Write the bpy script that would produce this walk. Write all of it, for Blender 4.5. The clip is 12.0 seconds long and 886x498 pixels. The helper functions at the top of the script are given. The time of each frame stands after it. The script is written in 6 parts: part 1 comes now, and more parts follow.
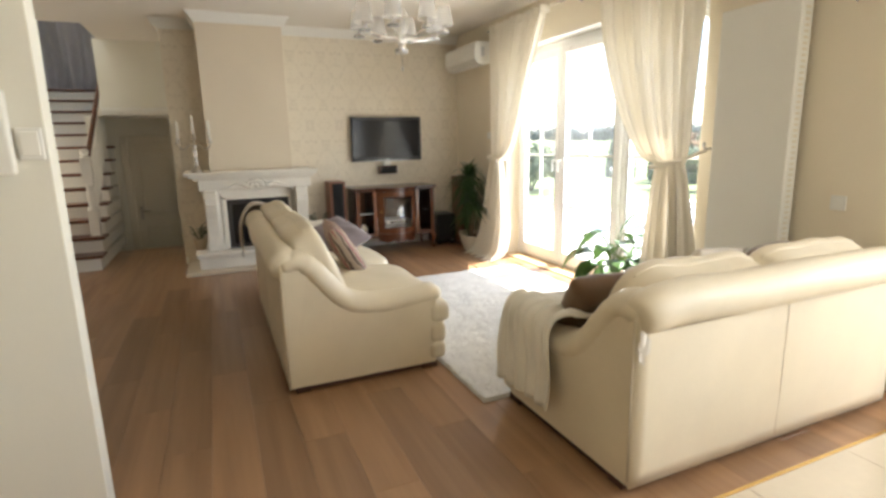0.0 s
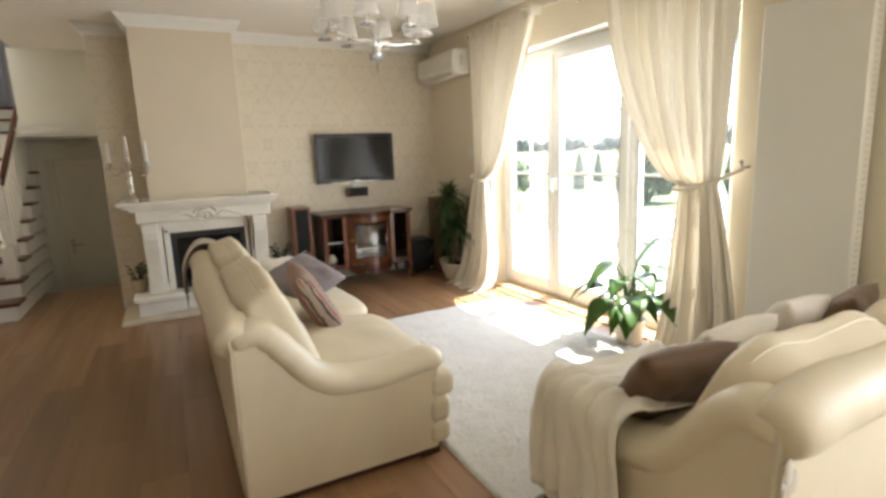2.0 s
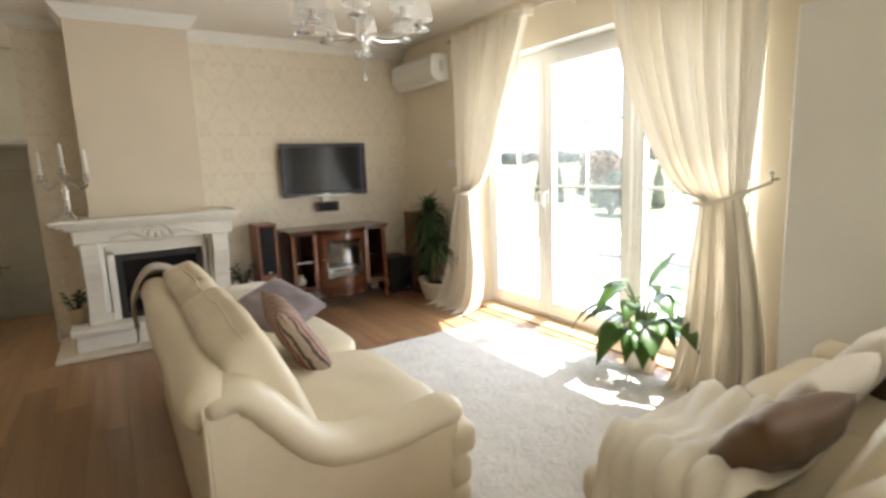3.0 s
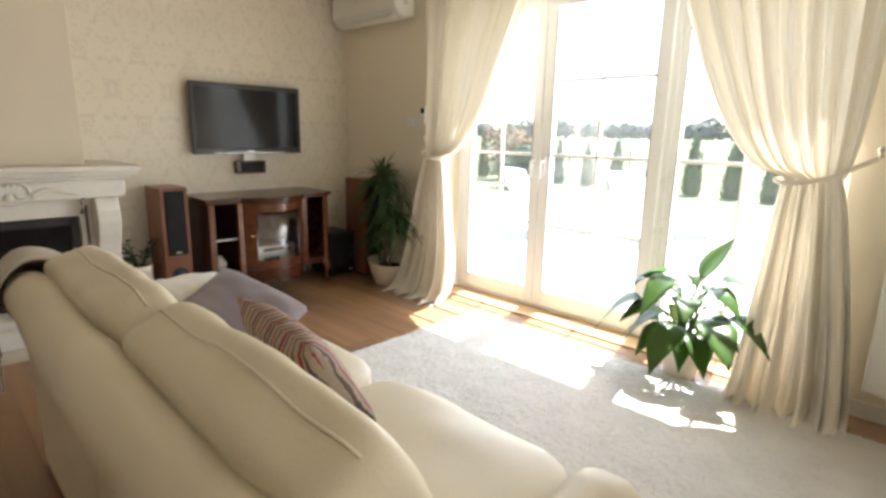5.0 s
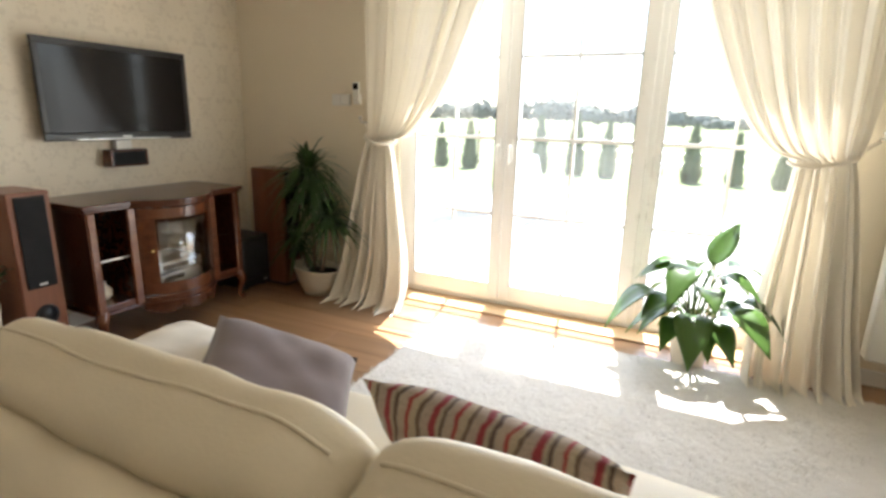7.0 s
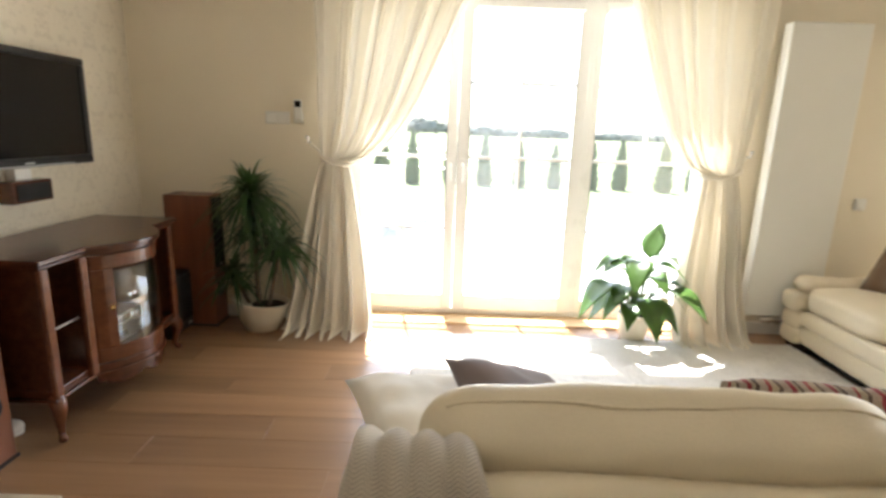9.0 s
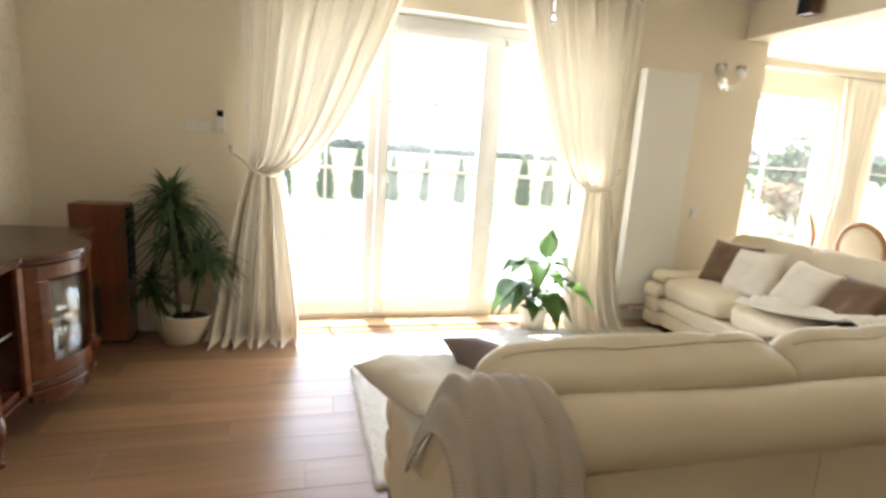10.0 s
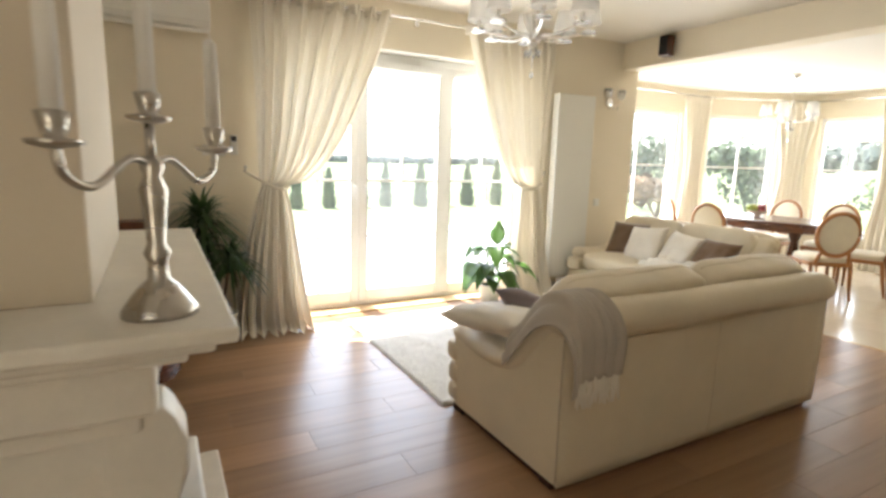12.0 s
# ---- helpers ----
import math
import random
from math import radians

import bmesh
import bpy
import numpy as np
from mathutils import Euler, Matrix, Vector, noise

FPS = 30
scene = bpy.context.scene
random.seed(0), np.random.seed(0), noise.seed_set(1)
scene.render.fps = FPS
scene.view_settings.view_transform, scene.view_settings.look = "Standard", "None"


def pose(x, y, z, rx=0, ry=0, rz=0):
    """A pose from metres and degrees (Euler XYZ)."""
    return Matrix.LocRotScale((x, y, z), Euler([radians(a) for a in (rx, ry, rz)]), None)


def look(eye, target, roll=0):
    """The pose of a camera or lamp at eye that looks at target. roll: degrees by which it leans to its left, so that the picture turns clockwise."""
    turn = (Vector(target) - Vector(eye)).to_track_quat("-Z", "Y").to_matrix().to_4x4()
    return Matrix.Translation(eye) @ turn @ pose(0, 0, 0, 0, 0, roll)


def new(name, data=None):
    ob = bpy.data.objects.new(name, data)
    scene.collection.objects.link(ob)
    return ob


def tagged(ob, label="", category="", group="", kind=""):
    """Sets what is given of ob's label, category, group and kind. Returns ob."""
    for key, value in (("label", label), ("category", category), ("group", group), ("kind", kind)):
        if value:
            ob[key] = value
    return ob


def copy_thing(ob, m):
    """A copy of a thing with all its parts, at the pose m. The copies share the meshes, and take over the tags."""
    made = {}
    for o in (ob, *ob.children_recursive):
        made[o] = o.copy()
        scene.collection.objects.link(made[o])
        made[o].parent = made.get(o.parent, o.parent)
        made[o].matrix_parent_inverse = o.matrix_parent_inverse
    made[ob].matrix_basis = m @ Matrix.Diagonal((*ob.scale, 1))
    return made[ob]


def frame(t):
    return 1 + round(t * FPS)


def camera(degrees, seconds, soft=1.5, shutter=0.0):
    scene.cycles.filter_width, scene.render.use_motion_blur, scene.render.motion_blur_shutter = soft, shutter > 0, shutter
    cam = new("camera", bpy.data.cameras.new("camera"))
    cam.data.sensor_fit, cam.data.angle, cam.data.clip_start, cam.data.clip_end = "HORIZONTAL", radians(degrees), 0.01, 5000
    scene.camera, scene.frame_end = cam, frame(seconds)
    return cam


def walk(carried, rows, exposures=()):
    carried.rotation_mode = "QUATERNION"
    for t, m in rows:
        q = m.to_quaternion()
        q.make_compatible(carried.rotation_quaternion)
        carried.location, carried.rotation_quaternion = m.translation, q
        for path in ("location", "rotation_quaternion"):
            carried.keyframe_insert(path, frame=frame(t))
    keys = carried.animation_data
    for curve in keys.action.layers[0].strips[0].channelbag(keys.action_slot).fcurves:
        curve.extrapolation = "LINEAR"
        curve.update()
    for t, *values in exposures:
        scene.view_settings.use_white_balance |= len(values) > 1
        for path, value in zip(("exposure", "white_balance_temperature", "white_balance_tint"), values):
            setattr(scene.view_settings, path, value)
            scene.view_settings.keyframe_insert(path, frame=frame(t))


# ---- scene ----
cam = camera(80.7, 12.0, soft=2.9, shutter=0.5)
PATH = [
    (0, (0.138, 0.308, 1.32), (0.911, 2.109, 0.92), -1.3),
    (0.5, (0.152, 0.441, 1.329), (0.968, 2.219, 0.916), -1.5),
    (1, (0.182, 0.614, 1.355), (1.033, 2.374, 0.934), -1.8),
    (1.5, (0.205, 0.797, 1.377), (1.073, 2.553, 0.973), -2.1),
    (2, (0.265, 1.007, 1.379), (1.167, 2.756, 1.023), -2.3),
    (2.5, (0.23, 1.234, 1.381), (1.215, 2.945, 1.062), -2.1),
    (3, (0.245, 1.489, 1.375), (1.299, 3.16, 1.06), -2.2),
    (5, (0.161, 2.631, 1.302), (1.563, 3.99, 0.869), 1.2),
    (5.5, (0.173, 2.888, 1.275), (1.651, 4.153, 0.815), 1.6),
    (6, (0.131, 3.175, 1.279), (1.711, 4.301, 0.793), 1.8),
    (6.5, (0.079, 3.446, 1.275), (1.762, 4.41, 0.788), 1.8),
    (7, (0.063, 3.665, 1.291), (1.816, 4.491, 0.8), 1.5),
    (9, (-0.305, 4.88, 1.348), (1.645, 4.875, 0.903), 2.0),
    (9.5, (-0.402, 5.116, 1.336), (1.534, 4.822, 0.928), 3.3),
    (10, (-0.548, 5.333, 1.341), (1.345, 4.806, 0.969), 3.8),
    (10.5, (-0.654, 5.645, 1.373), (1.176, 4.926, 1.006), 3.9),
    (11, (-0.768, 5.966, 1.327), (1.006, 5.109, 0.981), 3.5),
    (11.5, (-0.922, 6.184, 1.339), (0.817, 5.261, 0.987), 2.9),
    (12, (-1.101, 6.378, 1.365), (0.627, 5.429, 1.03), 1.7),
]
walk(cam, [(t, look(eye, target, roll)) for t, eye, target, roll in PATH], exposures=[(0.0, 2.32, 6100, 10), (2.5, 2.28, 6100, 10), (6.0, 2.24, 6100, 10), (9.5, 2.56, 6100, 10), (10.5, 2.56, 6100, 10), (12.0, 2.42, 6100, 10)])

# ---- daylight ----
SUN_WAY = Vector((-1.02, -0.18, -2.15))
world = bpy.data.worlds.new("sky")
scene.world = world
world.use_nodes = True
wn = world.node_tree.nodes
sky = wn.new("ShaderNodeTexSky")
sky.sky_type = "NISHITA"
sky.sun_disc = False
sky.sun_elevation = radians(64.3)
sky.sun_rotation = radians(80)
wn["Background"].inputs["Strength"].default_value = 0.15
world.node_tree.links.new(sky.outputs["Color"], wn["Background"].inputs["Color"])
sun = new("sun", bpy.data.lights.new("sun", "SUN"))
sun.data.energy, sun.data.angle, sun.data.color = 5.0, radians(0.5), (1.0, 0.95, 0.87)
sun.matrix_world = look((8, 4, 16), Vector((8, 4, 16)) + SUN_WAY)


def window_lamp(name, place, towards, width, height, power):
    lamp = new(name, bpy.data.lights.new(name, "AREA"))
    lamp.data.shape, lamp.data.size, lamp.data.size_y = "RECTANGLE", width, height
    lamp.data.energy, lamp.data.color = power, (1.0, 0.97, 0.93)
    lamp.matrix_world = look(place, towards)
    return lamp


window_lamp("terrace_door_daylight", (3.60, 4.30, 1.25), (0, 4.30, 1.0), 2.4, 2.0, 16)
window_lamp("stair_daylight", (-1.75, 11.66, 3.4), (-1.6, 7.0, 2.0), 0.8, 1.7, 2)
window_lamp("bay_daylight_east", (4.32, 0.30, 1.3), (0, 0.30, 1.0), 1.3, 1.6, 14)
window_lamp("bay_daylight_corner", (4.05, -1.55, 1.3), (0, 1.0, 1.0), 1.3, 1.6, 14)
window_lamp("bay_daylight_south", (2.75, -2.75, 1.3), (2.0, 3.0, 1.0), 1.6, 1.6, 15)


# ---- materials ----
class Mat:
    def __init__(self, name, color, rough=0.6, metal=0.0, spec=0.5):
        self.m = bpy.data.materials.new(name)
        self.m.use_nodes = True
        self.n, self.l = self.m.node_tree.nodes, self.m.node_tree.links
        self.b = self.n["Principled BSDF"]
        self.b.inputs["Base Color"].default_value = (*color, 1)
        self.b.inputs["Roughness"].default_value = rough
        self.b.inputs["Metallic"].default_value = metal
        self.b.inputs["Specular IOR Level"].default_value = spec
        self.color = color

    def node(self, kind, **props):
        nd = self.n.new(kind)
        for k, v in props.items():
            nd.inputs[k].default_value = v
        return nd

    def coords(self, scale=(1, 1, 1), space="Object"):
        tc = self.n.new("ShaderNodeTexCoord")
        mp = self.n.new("ShaderNodeMapping")
        mp.inputs["Scale"].default_value = scale
        self.l.new(tc.outputs[space], mp.inputs["Vector"])
        return mp.outputs["Vector"]

    def noise(self, vec, scale, detail=4, rough=0.55, distortion=0.0):
        nz = self.node("ShaderNodeTexNoise", Scale=scale, Detail=detail, Roughness=rough, Distortion=distortion)
        self.l.new(vec, nz.inputs["Vector"])
        return nz.outputs["Fac"]

    def ramp(self, fac, stops):
        r = self.n.new("ShaderNodeValToRGB")
        els = r.color_ramp.elements
        while len(els) < len(stops):
            els.new(0.5)
        for e, (p, c) in zip(els, stops):
            e.position = p
            e.color = (*c, 1)
        self.l.new(fac, r.inputs["Fac"])
        return r.outputs["Color"]

    def mix(self, fac, a, b, mode="MIX"):
        mx = self.n.new("ShaderNodeMix")
        mx.data_type, mx.blend_type = "RGBA", mode
        for val, sock in ((fac, mx.inputs[0]), (a, mx.inputs[6]), (b, mx.inputs[7])):
            if hasattr(val, "is_linked"):
                self.l.new(val, sock)
            elif isinstance(val, (int, float)):
                sock.default_value = val
            else:
                sock.default_value = (*val, 1)
        return mx.outputs[2]

    def base(self, sock):
        self.l.new(sock, self.b.inputs["Base Color"])

    def bump(self, height, strength=0.2, dist=0.01):
        bp = self.node("ShaderNodeBump", Strength=strength, Distance=dist)
        self.l.new(height, bp.inputs["Height"])
        self.l.new(bp.outputs["Normal"], self.b.inputs["Normal"])

    def math(self, op, a, b=0.0):
        md = self.n.new("ShaderNodeMath")
        md.operation = op
        for val, sock in ((a, md.inputs[0]), (b, md.inputs[1])):
            if hasattr(val, "is_linked"):
                self.l.new(val, sock)
            else:
                sock.default_value = val
        return md.outputs[0]


def scaled(c, k):
    return tuple(min(1.0, v * k) for v in c)


def mottled(name, color, rough=0.6, scale=6.0, amount=0.08, fine=90.0, bump=0.12, dist=0.004, metal=0.0, space="Object", spec=0.5):
    """A surface with slow patches and a fine grain."""
    m = Mat(name, color, rough, metal, spec)
    v = m.coords(space=space)
    slow, quick = m.noise(v, scale), m.noise(v, fine, 3)
    c = m.ramp(slow, [(0.3, scaled(color, 1 - amount)), (0.7, scaled(color, 1 + amount))])
    c2 = m.ramp(quick, [(0.3, scaled((1, 1, 1), 1 - amount * 0.6)), (0.7, (1, 1, 1))])
    m.base(m.mix(1.0, c, c2, "MULTIPLY"))
    m.bump(quick, bump, dist)
    rr = m.ramp(slow, [(0.3, (rough * 0.88,) * 3), (0.7, (min(1, rough * 1.12),) * 3)])
    m.l.new(rr, m.b.inputs["Roughness"])
    return m


def wood(name, light, dark, rough=0.35, along=1, fine=1.0, spec=0.5, knots=True):
    """Grain that runs along one axis of the object, shifted from piece to piece."""
    m = Mat(name, light, rough, 0, spec)
    tc = m.n.new("ShaderNodeTexCoord")
    info = m.n.new("ShaderNodeObjectInfo")
    shift = m.n.new("ShaderNodeVectorMath")
    shift.operation = "MULTIPLY_ADD"
    comb = m.n.new("ShaderNodeCombineXYZ")
    for i in range(3):
        m.l.new(info.outputs["Random"], comb.inputs[i])
    m.l.new(comb.outputs[0], shift.inputs[0])
    shift.inputs[1].default_value = (37.0, 71.0, 13.0)
    m.l.new(tc.outputs["Object"], shift.inputs[2])
    mp = m.n.new("ShaderNodeMapping")
    s = [9.0 * fine] * 3
    s[along] = 0.45 * fine
    mp.inputs["Scale"].default_value = s
    m.l.new(shift.outputs[0], mp.inputs["Vector"])
    v = mp.outputs["Vector"]
    grain = m.noise(v, 1.6, 3, 0.5, 0.15)
    streak = m.noise(v, 6.0, 3, 0.5, 0.1)
    mid = tuple((a + b) / 2 for a, b in zip(light, dark))
    c = m.ramp(grain, [(0.22, dark), (0.5, mid), (0.78, light)])
    c = m.mix(0.16, c, m.ramp(streak, [(0.3, mid), (0.7, light)]))
    tone = m.ramp(info.outputs["Random"], [(0.0, (0.80, 0.80, 0.80)), (1.0, (1.12, 1.10, 1.06))])
    m.base(m.mix(1.0, c, tone, "MULTIPLY"))
    m.l.new(m.ramp(grain, [(0.3, (rough * 1.06,) * 3), (0.7, (rough * 0.95,) * 3)]), m.b.inputs["Roughness"])
    return m


def cloth(name, color, thin=0.0, weave=420.0, amount=0.06, rough=0.9):
    """Woven fabric; thin lets light shine through."""
    m = mottled(name, color, rough, 5.0, amount, weave, 0.25, 0.0015, spec=0.2)
    m.b.inputs["Sheen Weight"].default_value = 0.25
    if thin:
        tr = m.node("ShaderNodeBsdfTranslucent", Color=(*color, 1))
        mx = m.node("ShaderNodeMixShader", Fac=thin)
        out = m.n["Material Output"]
        m.l.new(m.b.outputs[0], mx.inputs[1])
        m.l.new(tr.outputs[0], mx.inputs[2])
        m.l.new(mx.outputs[0], out.inputs["Surface"])
    return m


M = {}
M["wall"] = mottled("cream_wall_paint", (0.84, 0.755, 0.595), 0.75, 1.3, 0.025, 140, 0.10, 0.002)
# wall tone darkened so that less light bounces onto the fireplace
M["bounce_cut_wall"] = mottled("bounce_cutting_wall_tone", (0.58, 0.50, 0.38), 0.75, 1.3, 0.03, 140, 0.10, 0.002)
M["white_wall"] = mottled("pale_wall_paint", (0.80, 0.77, 0.67), 0.75, 1.3, 0.025, 140, 0.10, 0.002)
M["breast"] = mottled("beige_breast_paint", (0.70, 0.61, 0.475), 0.75, 1.5, 0.03, 140, 0.12, 0.002)
M["ceiling"] = mottled("ceiling_paint", (0.82, 0.775, 0.69), 0.85, 0.9, 0.02, 120, 0.08, 0.002)
M["trim"] = mottled("white_gloss_trim", (0.82, 0.80, 0.74), 0.4, 3, 0.02, 90, 0.04, 0.001)
M["upvc"] = mottled("white_plastic_frame", (0.88, 0.875, 0.85), 0.3, 3, 0.015, 60, 0.02, 0.001)
M["stone"] = mottled("white_stone", (0.80, 0.755, 0.665), 0.55, 7, 0.05, 60, 0.18, 0.003)
M["hearth"] = mottled("beige_limestone", (0.66, 0.575, 0.44), 0.5, 9, 0.08, 70, 0.15, 0.003)
M["leather"] = mottled("cream_leather", (0.76, 0.665, 0.49), 0.46, 2.6, 0.055, 170, 0.22, 0.003, spec=0.4)
M["piping"] = mottled("darker_leather_seam", (0.62, 0.53, 0.385), 0.5, 6, 0.05, 200, 0.1, 0.001)
M["foot"] = wood("dark_foot_wood", (0.075, 0.03, 0.018), (0.03, 0.012, 0.008), 0.4, 0, 2.0)
M["mahogany"] = wood("mahogany", (0.115, 0.038, 0.018), (0.05, 0.016, 0.009), 0.22, 0, 2.0, 0.6)
M["mahogany_light"] = wood("mahogany_edge", (0.18, 0.062, 0.026), (0.09, 0.03, 0.014), 0.22, 0, 2.0, 0.6)
M["cherry"] = wood("cherry_veneer", (0.25, 0.095, 0.046), (0.16, 0.056, 0.027), 0.35, 2, 2.0)
M["stair_wood"] = wood("stair_wood", (0.17, 0.06, 0.028), (0.08, 0.028, 0.014), 0.3, 0, 2.0)
M["chair_wood"] = wood("honey_beech", (0.45, 0.21, 0.075), (0.28, 0.115, 0.04), 0.3, 2, 3.0)
M["plank"] = wood("laminate_oak", (0.40, 0.238, 0.126), (0.235, 0.128, 0.064), 0.29, 1, 1.0, 0.5)
M["oak_sill"] = wood("oak_sill", (0.62, 0.45, 0.26), (0.50, 0.34, 0.18), 0.35, 1, 1.5)
M["joint"] = Mat("dark_joint", (0.12, 0.07, 0.04), 0.9)
M["grout"] = mottled("tile_grout", (0.42, 0.36, 0.27), 0.9)
M["tile"] = mottled("cream_floor_tile", (0.72, 0.63, 0.48), 0.16, 2.2, 0.05, 30, 0.02, 0.001, spec=0.5)
M["black"] = mottled("black_plastic", (0.012, 0.012, 0.013), 0.35, 8, 0.1, 200, 0.05, 0.001)
M["grille"] = mottled("black_speaker_cloth", (0.010, 0.010, 0.010), 0.9, 8, 0.1, 500, 0.4, 0.002)
M["screen"] = Mat("television_glass", (0.012, 0.011, 0.011), 0.13, 0, 0.25)
M["silver"] = mottled("silver_plastic", (0.62, 0.62, 0.60), 0.3, 6, 0.05, 120, 0.03, 0.001, 0.6)
M["chrome"] = Mat("chrome", (0.82, 0.81, 0.79), 0.1, 1.0)
M["pewter"] = mottled("brushed_pewter", (0.55, 0.52, 0.47), 0.28, 9, 0.1, 90, 0.08, 0.001, 1.0)
M["brass"] = Mat("brass", (0.75, 0.52, 0.2), 0.25, 1.0)
M["wax"] = mottled("candle_wax", (0.86, 0.83, 0.76), 0.5, 5, 0.03, 60, 0.05, 0.001)
M["ceramic"] = mottled("cream_ceramic", (0.76, 0.69, 0.55), 0.3, 5, 0.04, 60, 0.05, 0.001)
M["ceramic_dark"] = mottled("beige_ceramic", (0.55, 0.46, 0.31), 0.4, 5, 0.06, 60, 0.05, 0.001)
M["soil"] = mottled("potting_soil", (0.035, 0.022, 0.014), 0.95, 30, 0.4, 120, 0.8, 0.01)
M["bark"] = mottled("plant_trunk", (0.16, 0.11, 0.07), 0.85, 20, 0.2, 90, 0.5, 0.004)
M["firebox"] = mottled("sooty_iron", (0.025, 0.022, 0.02), 0.55, 10, 0.3, 80, 0.3, 0.003)
M["ac"] = mottled("white_appliance_plastic", (0.84, 0.82, 0.75), 0.35, 4, 0.015, 90, 0.02, 0.001)
M["radiator"] = mottled("radiator_enamel", (0.83, 0.81, 0.74), 0.35, 2, 0.015, 90, 0.03, 0.001)
M["door_paint"] = mottled("door_paint", (0.72, 0.67, 0.56), 0.5, 3, 0.03, 90, 0.05, 0.001)
M["brown_cloth"] = cloth("brown_satin", (0.16, 0.095, 0.05), rough=0.5)
M["white_cloth"] = cloth("ivory_cotton", (0.78, 0.72, 0.62))
M["mauve_cloth"] = cloth("mauve_velvet", (0.20, 0.16, 0.155))
M["throw_white"] = cloth("white_fleece", (0.82, 0.77, 0.66), weave=150)
M["grey_throw"] = cloth("grey_wool", (0.36, 0.32, 0.28), weave=200)
M["lilac"] = cloth("lilac_drape", (0.42, 0.39, 0.39), 0.3)
M["upholstery"] = cloth("ivory_upholstery", (0.74, 0.68, 0.55))
M["curtain"] = cloth("ivory_curtain", (0.88, 0.815, 0.69), 0.13, 260, 0.02)
M["crystal"] = Mat("crystal", (0.95, 0.95, 0.95), 0.03)
M["crystal"].b.inputs["Transmission Weight"].default_value = 0.85
M["crystal"].b.inputs["IOR"].default_value = 1.5
M["fruit_green"] = mottled("green_grapes", (0.33, 0.38, 0.07), 0.4)
M["fruit_red"] = mottled("red_apple", (0.25, 0.05, 0.05), 0.4)
M["lawn"] = mottled("lawn", (0.17, 0.20, 0.075), 0.95, 0.35, 0.25, 25, 0.6, 0.03)
M["terrace"] = mottled("terrace_paving", (0.52, 0.50, 0.46), 0.8, 1.1, 0.08, 60, 0.2, 0.003)
M["thuja"] = mottled("thuja_foliage", (0.10, 0.135, 0.06), 0.9, 6, 0.3, 60, 0.6, 0.02)
# foliage paled and greyed: the haze of distance is put into this colour
M["hazed_trees"] = mottled("far_woods", (0.12, 0.135, 0.11), 0.95, 0.2, 0.3, 3, 0.5, 0.2)
M["shrub"] = mottled("garden_shrub", (0.085, 0.115, 0.055), 0.9, 4, 0.3, 60, 0.6, 0.02)
M["autumn_shrub"] = mottled("russet_shrub", (0.19, 0.115, 0.05), 0.9, 4, 0.3, 60, 0.6, 0.02)
M["fence"] = mottled("fence_wood", (0.30, 0.20, 0.12), 0.8)
M["lounger"] = mottled("white_lounger", (0.80, 0.79, 0.75), 0.5)


def glass_material(name, gloss=0.05, dust_veil=0.0):
    """Clear pane, with an optional thin film that scatters the daylight falling on it."""
    m = Mat(name, (1, 1, 1), 0.0)
    tr = m.node("ShaderNodeBsdfTransparent", Color=(0.98, 0.985, 0.98, 1))
    gl = m.node("ShaderNodeBsdfGlossy", Roughness=0.01)
    mx = m.node("ShaderNodeMixShader", Fac=gloss)
    m.l.new(tr.outputs[0], mx.inputs[1])
    m.l.new(gl.outputs[0], mx.inputs[2])
    out = mx.outputs[0]
    # the film is grime on the glass and also stands in for glare
    if dust_veil:
        film = m.node("ShaderNodeBsdfTranslucent", Color=(0.9, 0.9, 0.88, 1))
        lay = m.node("ShaderNodeMixShader", Fac=dust_veil)
        smear = m.noise(m.coords((1, 1, 0.35)), 3.5, 4)
        m.l.new(m.ramp(smear, [(0.3, (dust_veil * 0.7,) * 3), (0.7, (dust_veil * 1.3,) * 3)]), lay.inputs["Fac"])
        m.l.new(out, lay.inputs[1])
        m.l.new(film.outputs[0], lay.inputs[2])
        out = lay.outputs[0]
    m.l.new(out, m.n["Material Output"].inputs["Surface"])
    return m


M["glass"] = glass_material("clear_glass")
M["window_glass"] = glass_material("window_glass", 0.05, 0.007)
M["veiled_glass"] = glass_material("veiled_window_glass", 0.05, 0.020)
M["cabinet_glass"] = glass_material("cabinet_glass", 0.16)


def organza_material():
    """Sheer lampshade cloth, half open weave."""
    m = cloth("sheer_organza", (0.86, 0.84, 0.80), 0.5, 300, 0.02)
    last = m.n["Material Output"].inputs["Surface"].links[0].from_socket
    tr = m.node("ShaderNodeBsdfTransparent", Color=(1, 1, 1, 1))
    mx = m.node("ShaderNodeMixShader", Fac=0.55)
    m.l.new(last, mx.inputs[1])
    m.l.new(tr.outputs[0], mx.inputs[2])
    m.l.new(mx.outputs[0], m.n["Material Output"].inputs["Surface"])
    return m


M["shade"] = organza_material()


def leaf_material(name, color, pale):
    m = mottled(name, color, 0.35, 9, 0.2, 60, 0.2, 0.002)
    info = m.n.new("ShaderNodeObjectInfo")
    tr = m.node("ShaderNodeBsdfTranslucent", Color=(*pale, 1))
    mx = m.node("ShaderNodeMixShader", Fac=0.3)
    m.l.new(m.b.outputs[0], mx.inputs[1])
    m.l.new(tr.outputs[0], mx.inputs[2])
    m.l.new(mx.outputs[0], m.n["Material Output"].inputs["Surface"])
    return m


M["leaf"] = leaf_material("lily_leaf", (0.07, 0.14, 0.028), (0.20, 0.36, 0.05))
M["blade"] = leaf_material("dracaena_blade", (0.045, 0.085, 0.03), (0.10, 0.19, 0.05))
M["dark_leaf"] = leaf_material("dark_leaf", (0.025, 0.055, 0.02), (0.05, 0.12, 0.03))


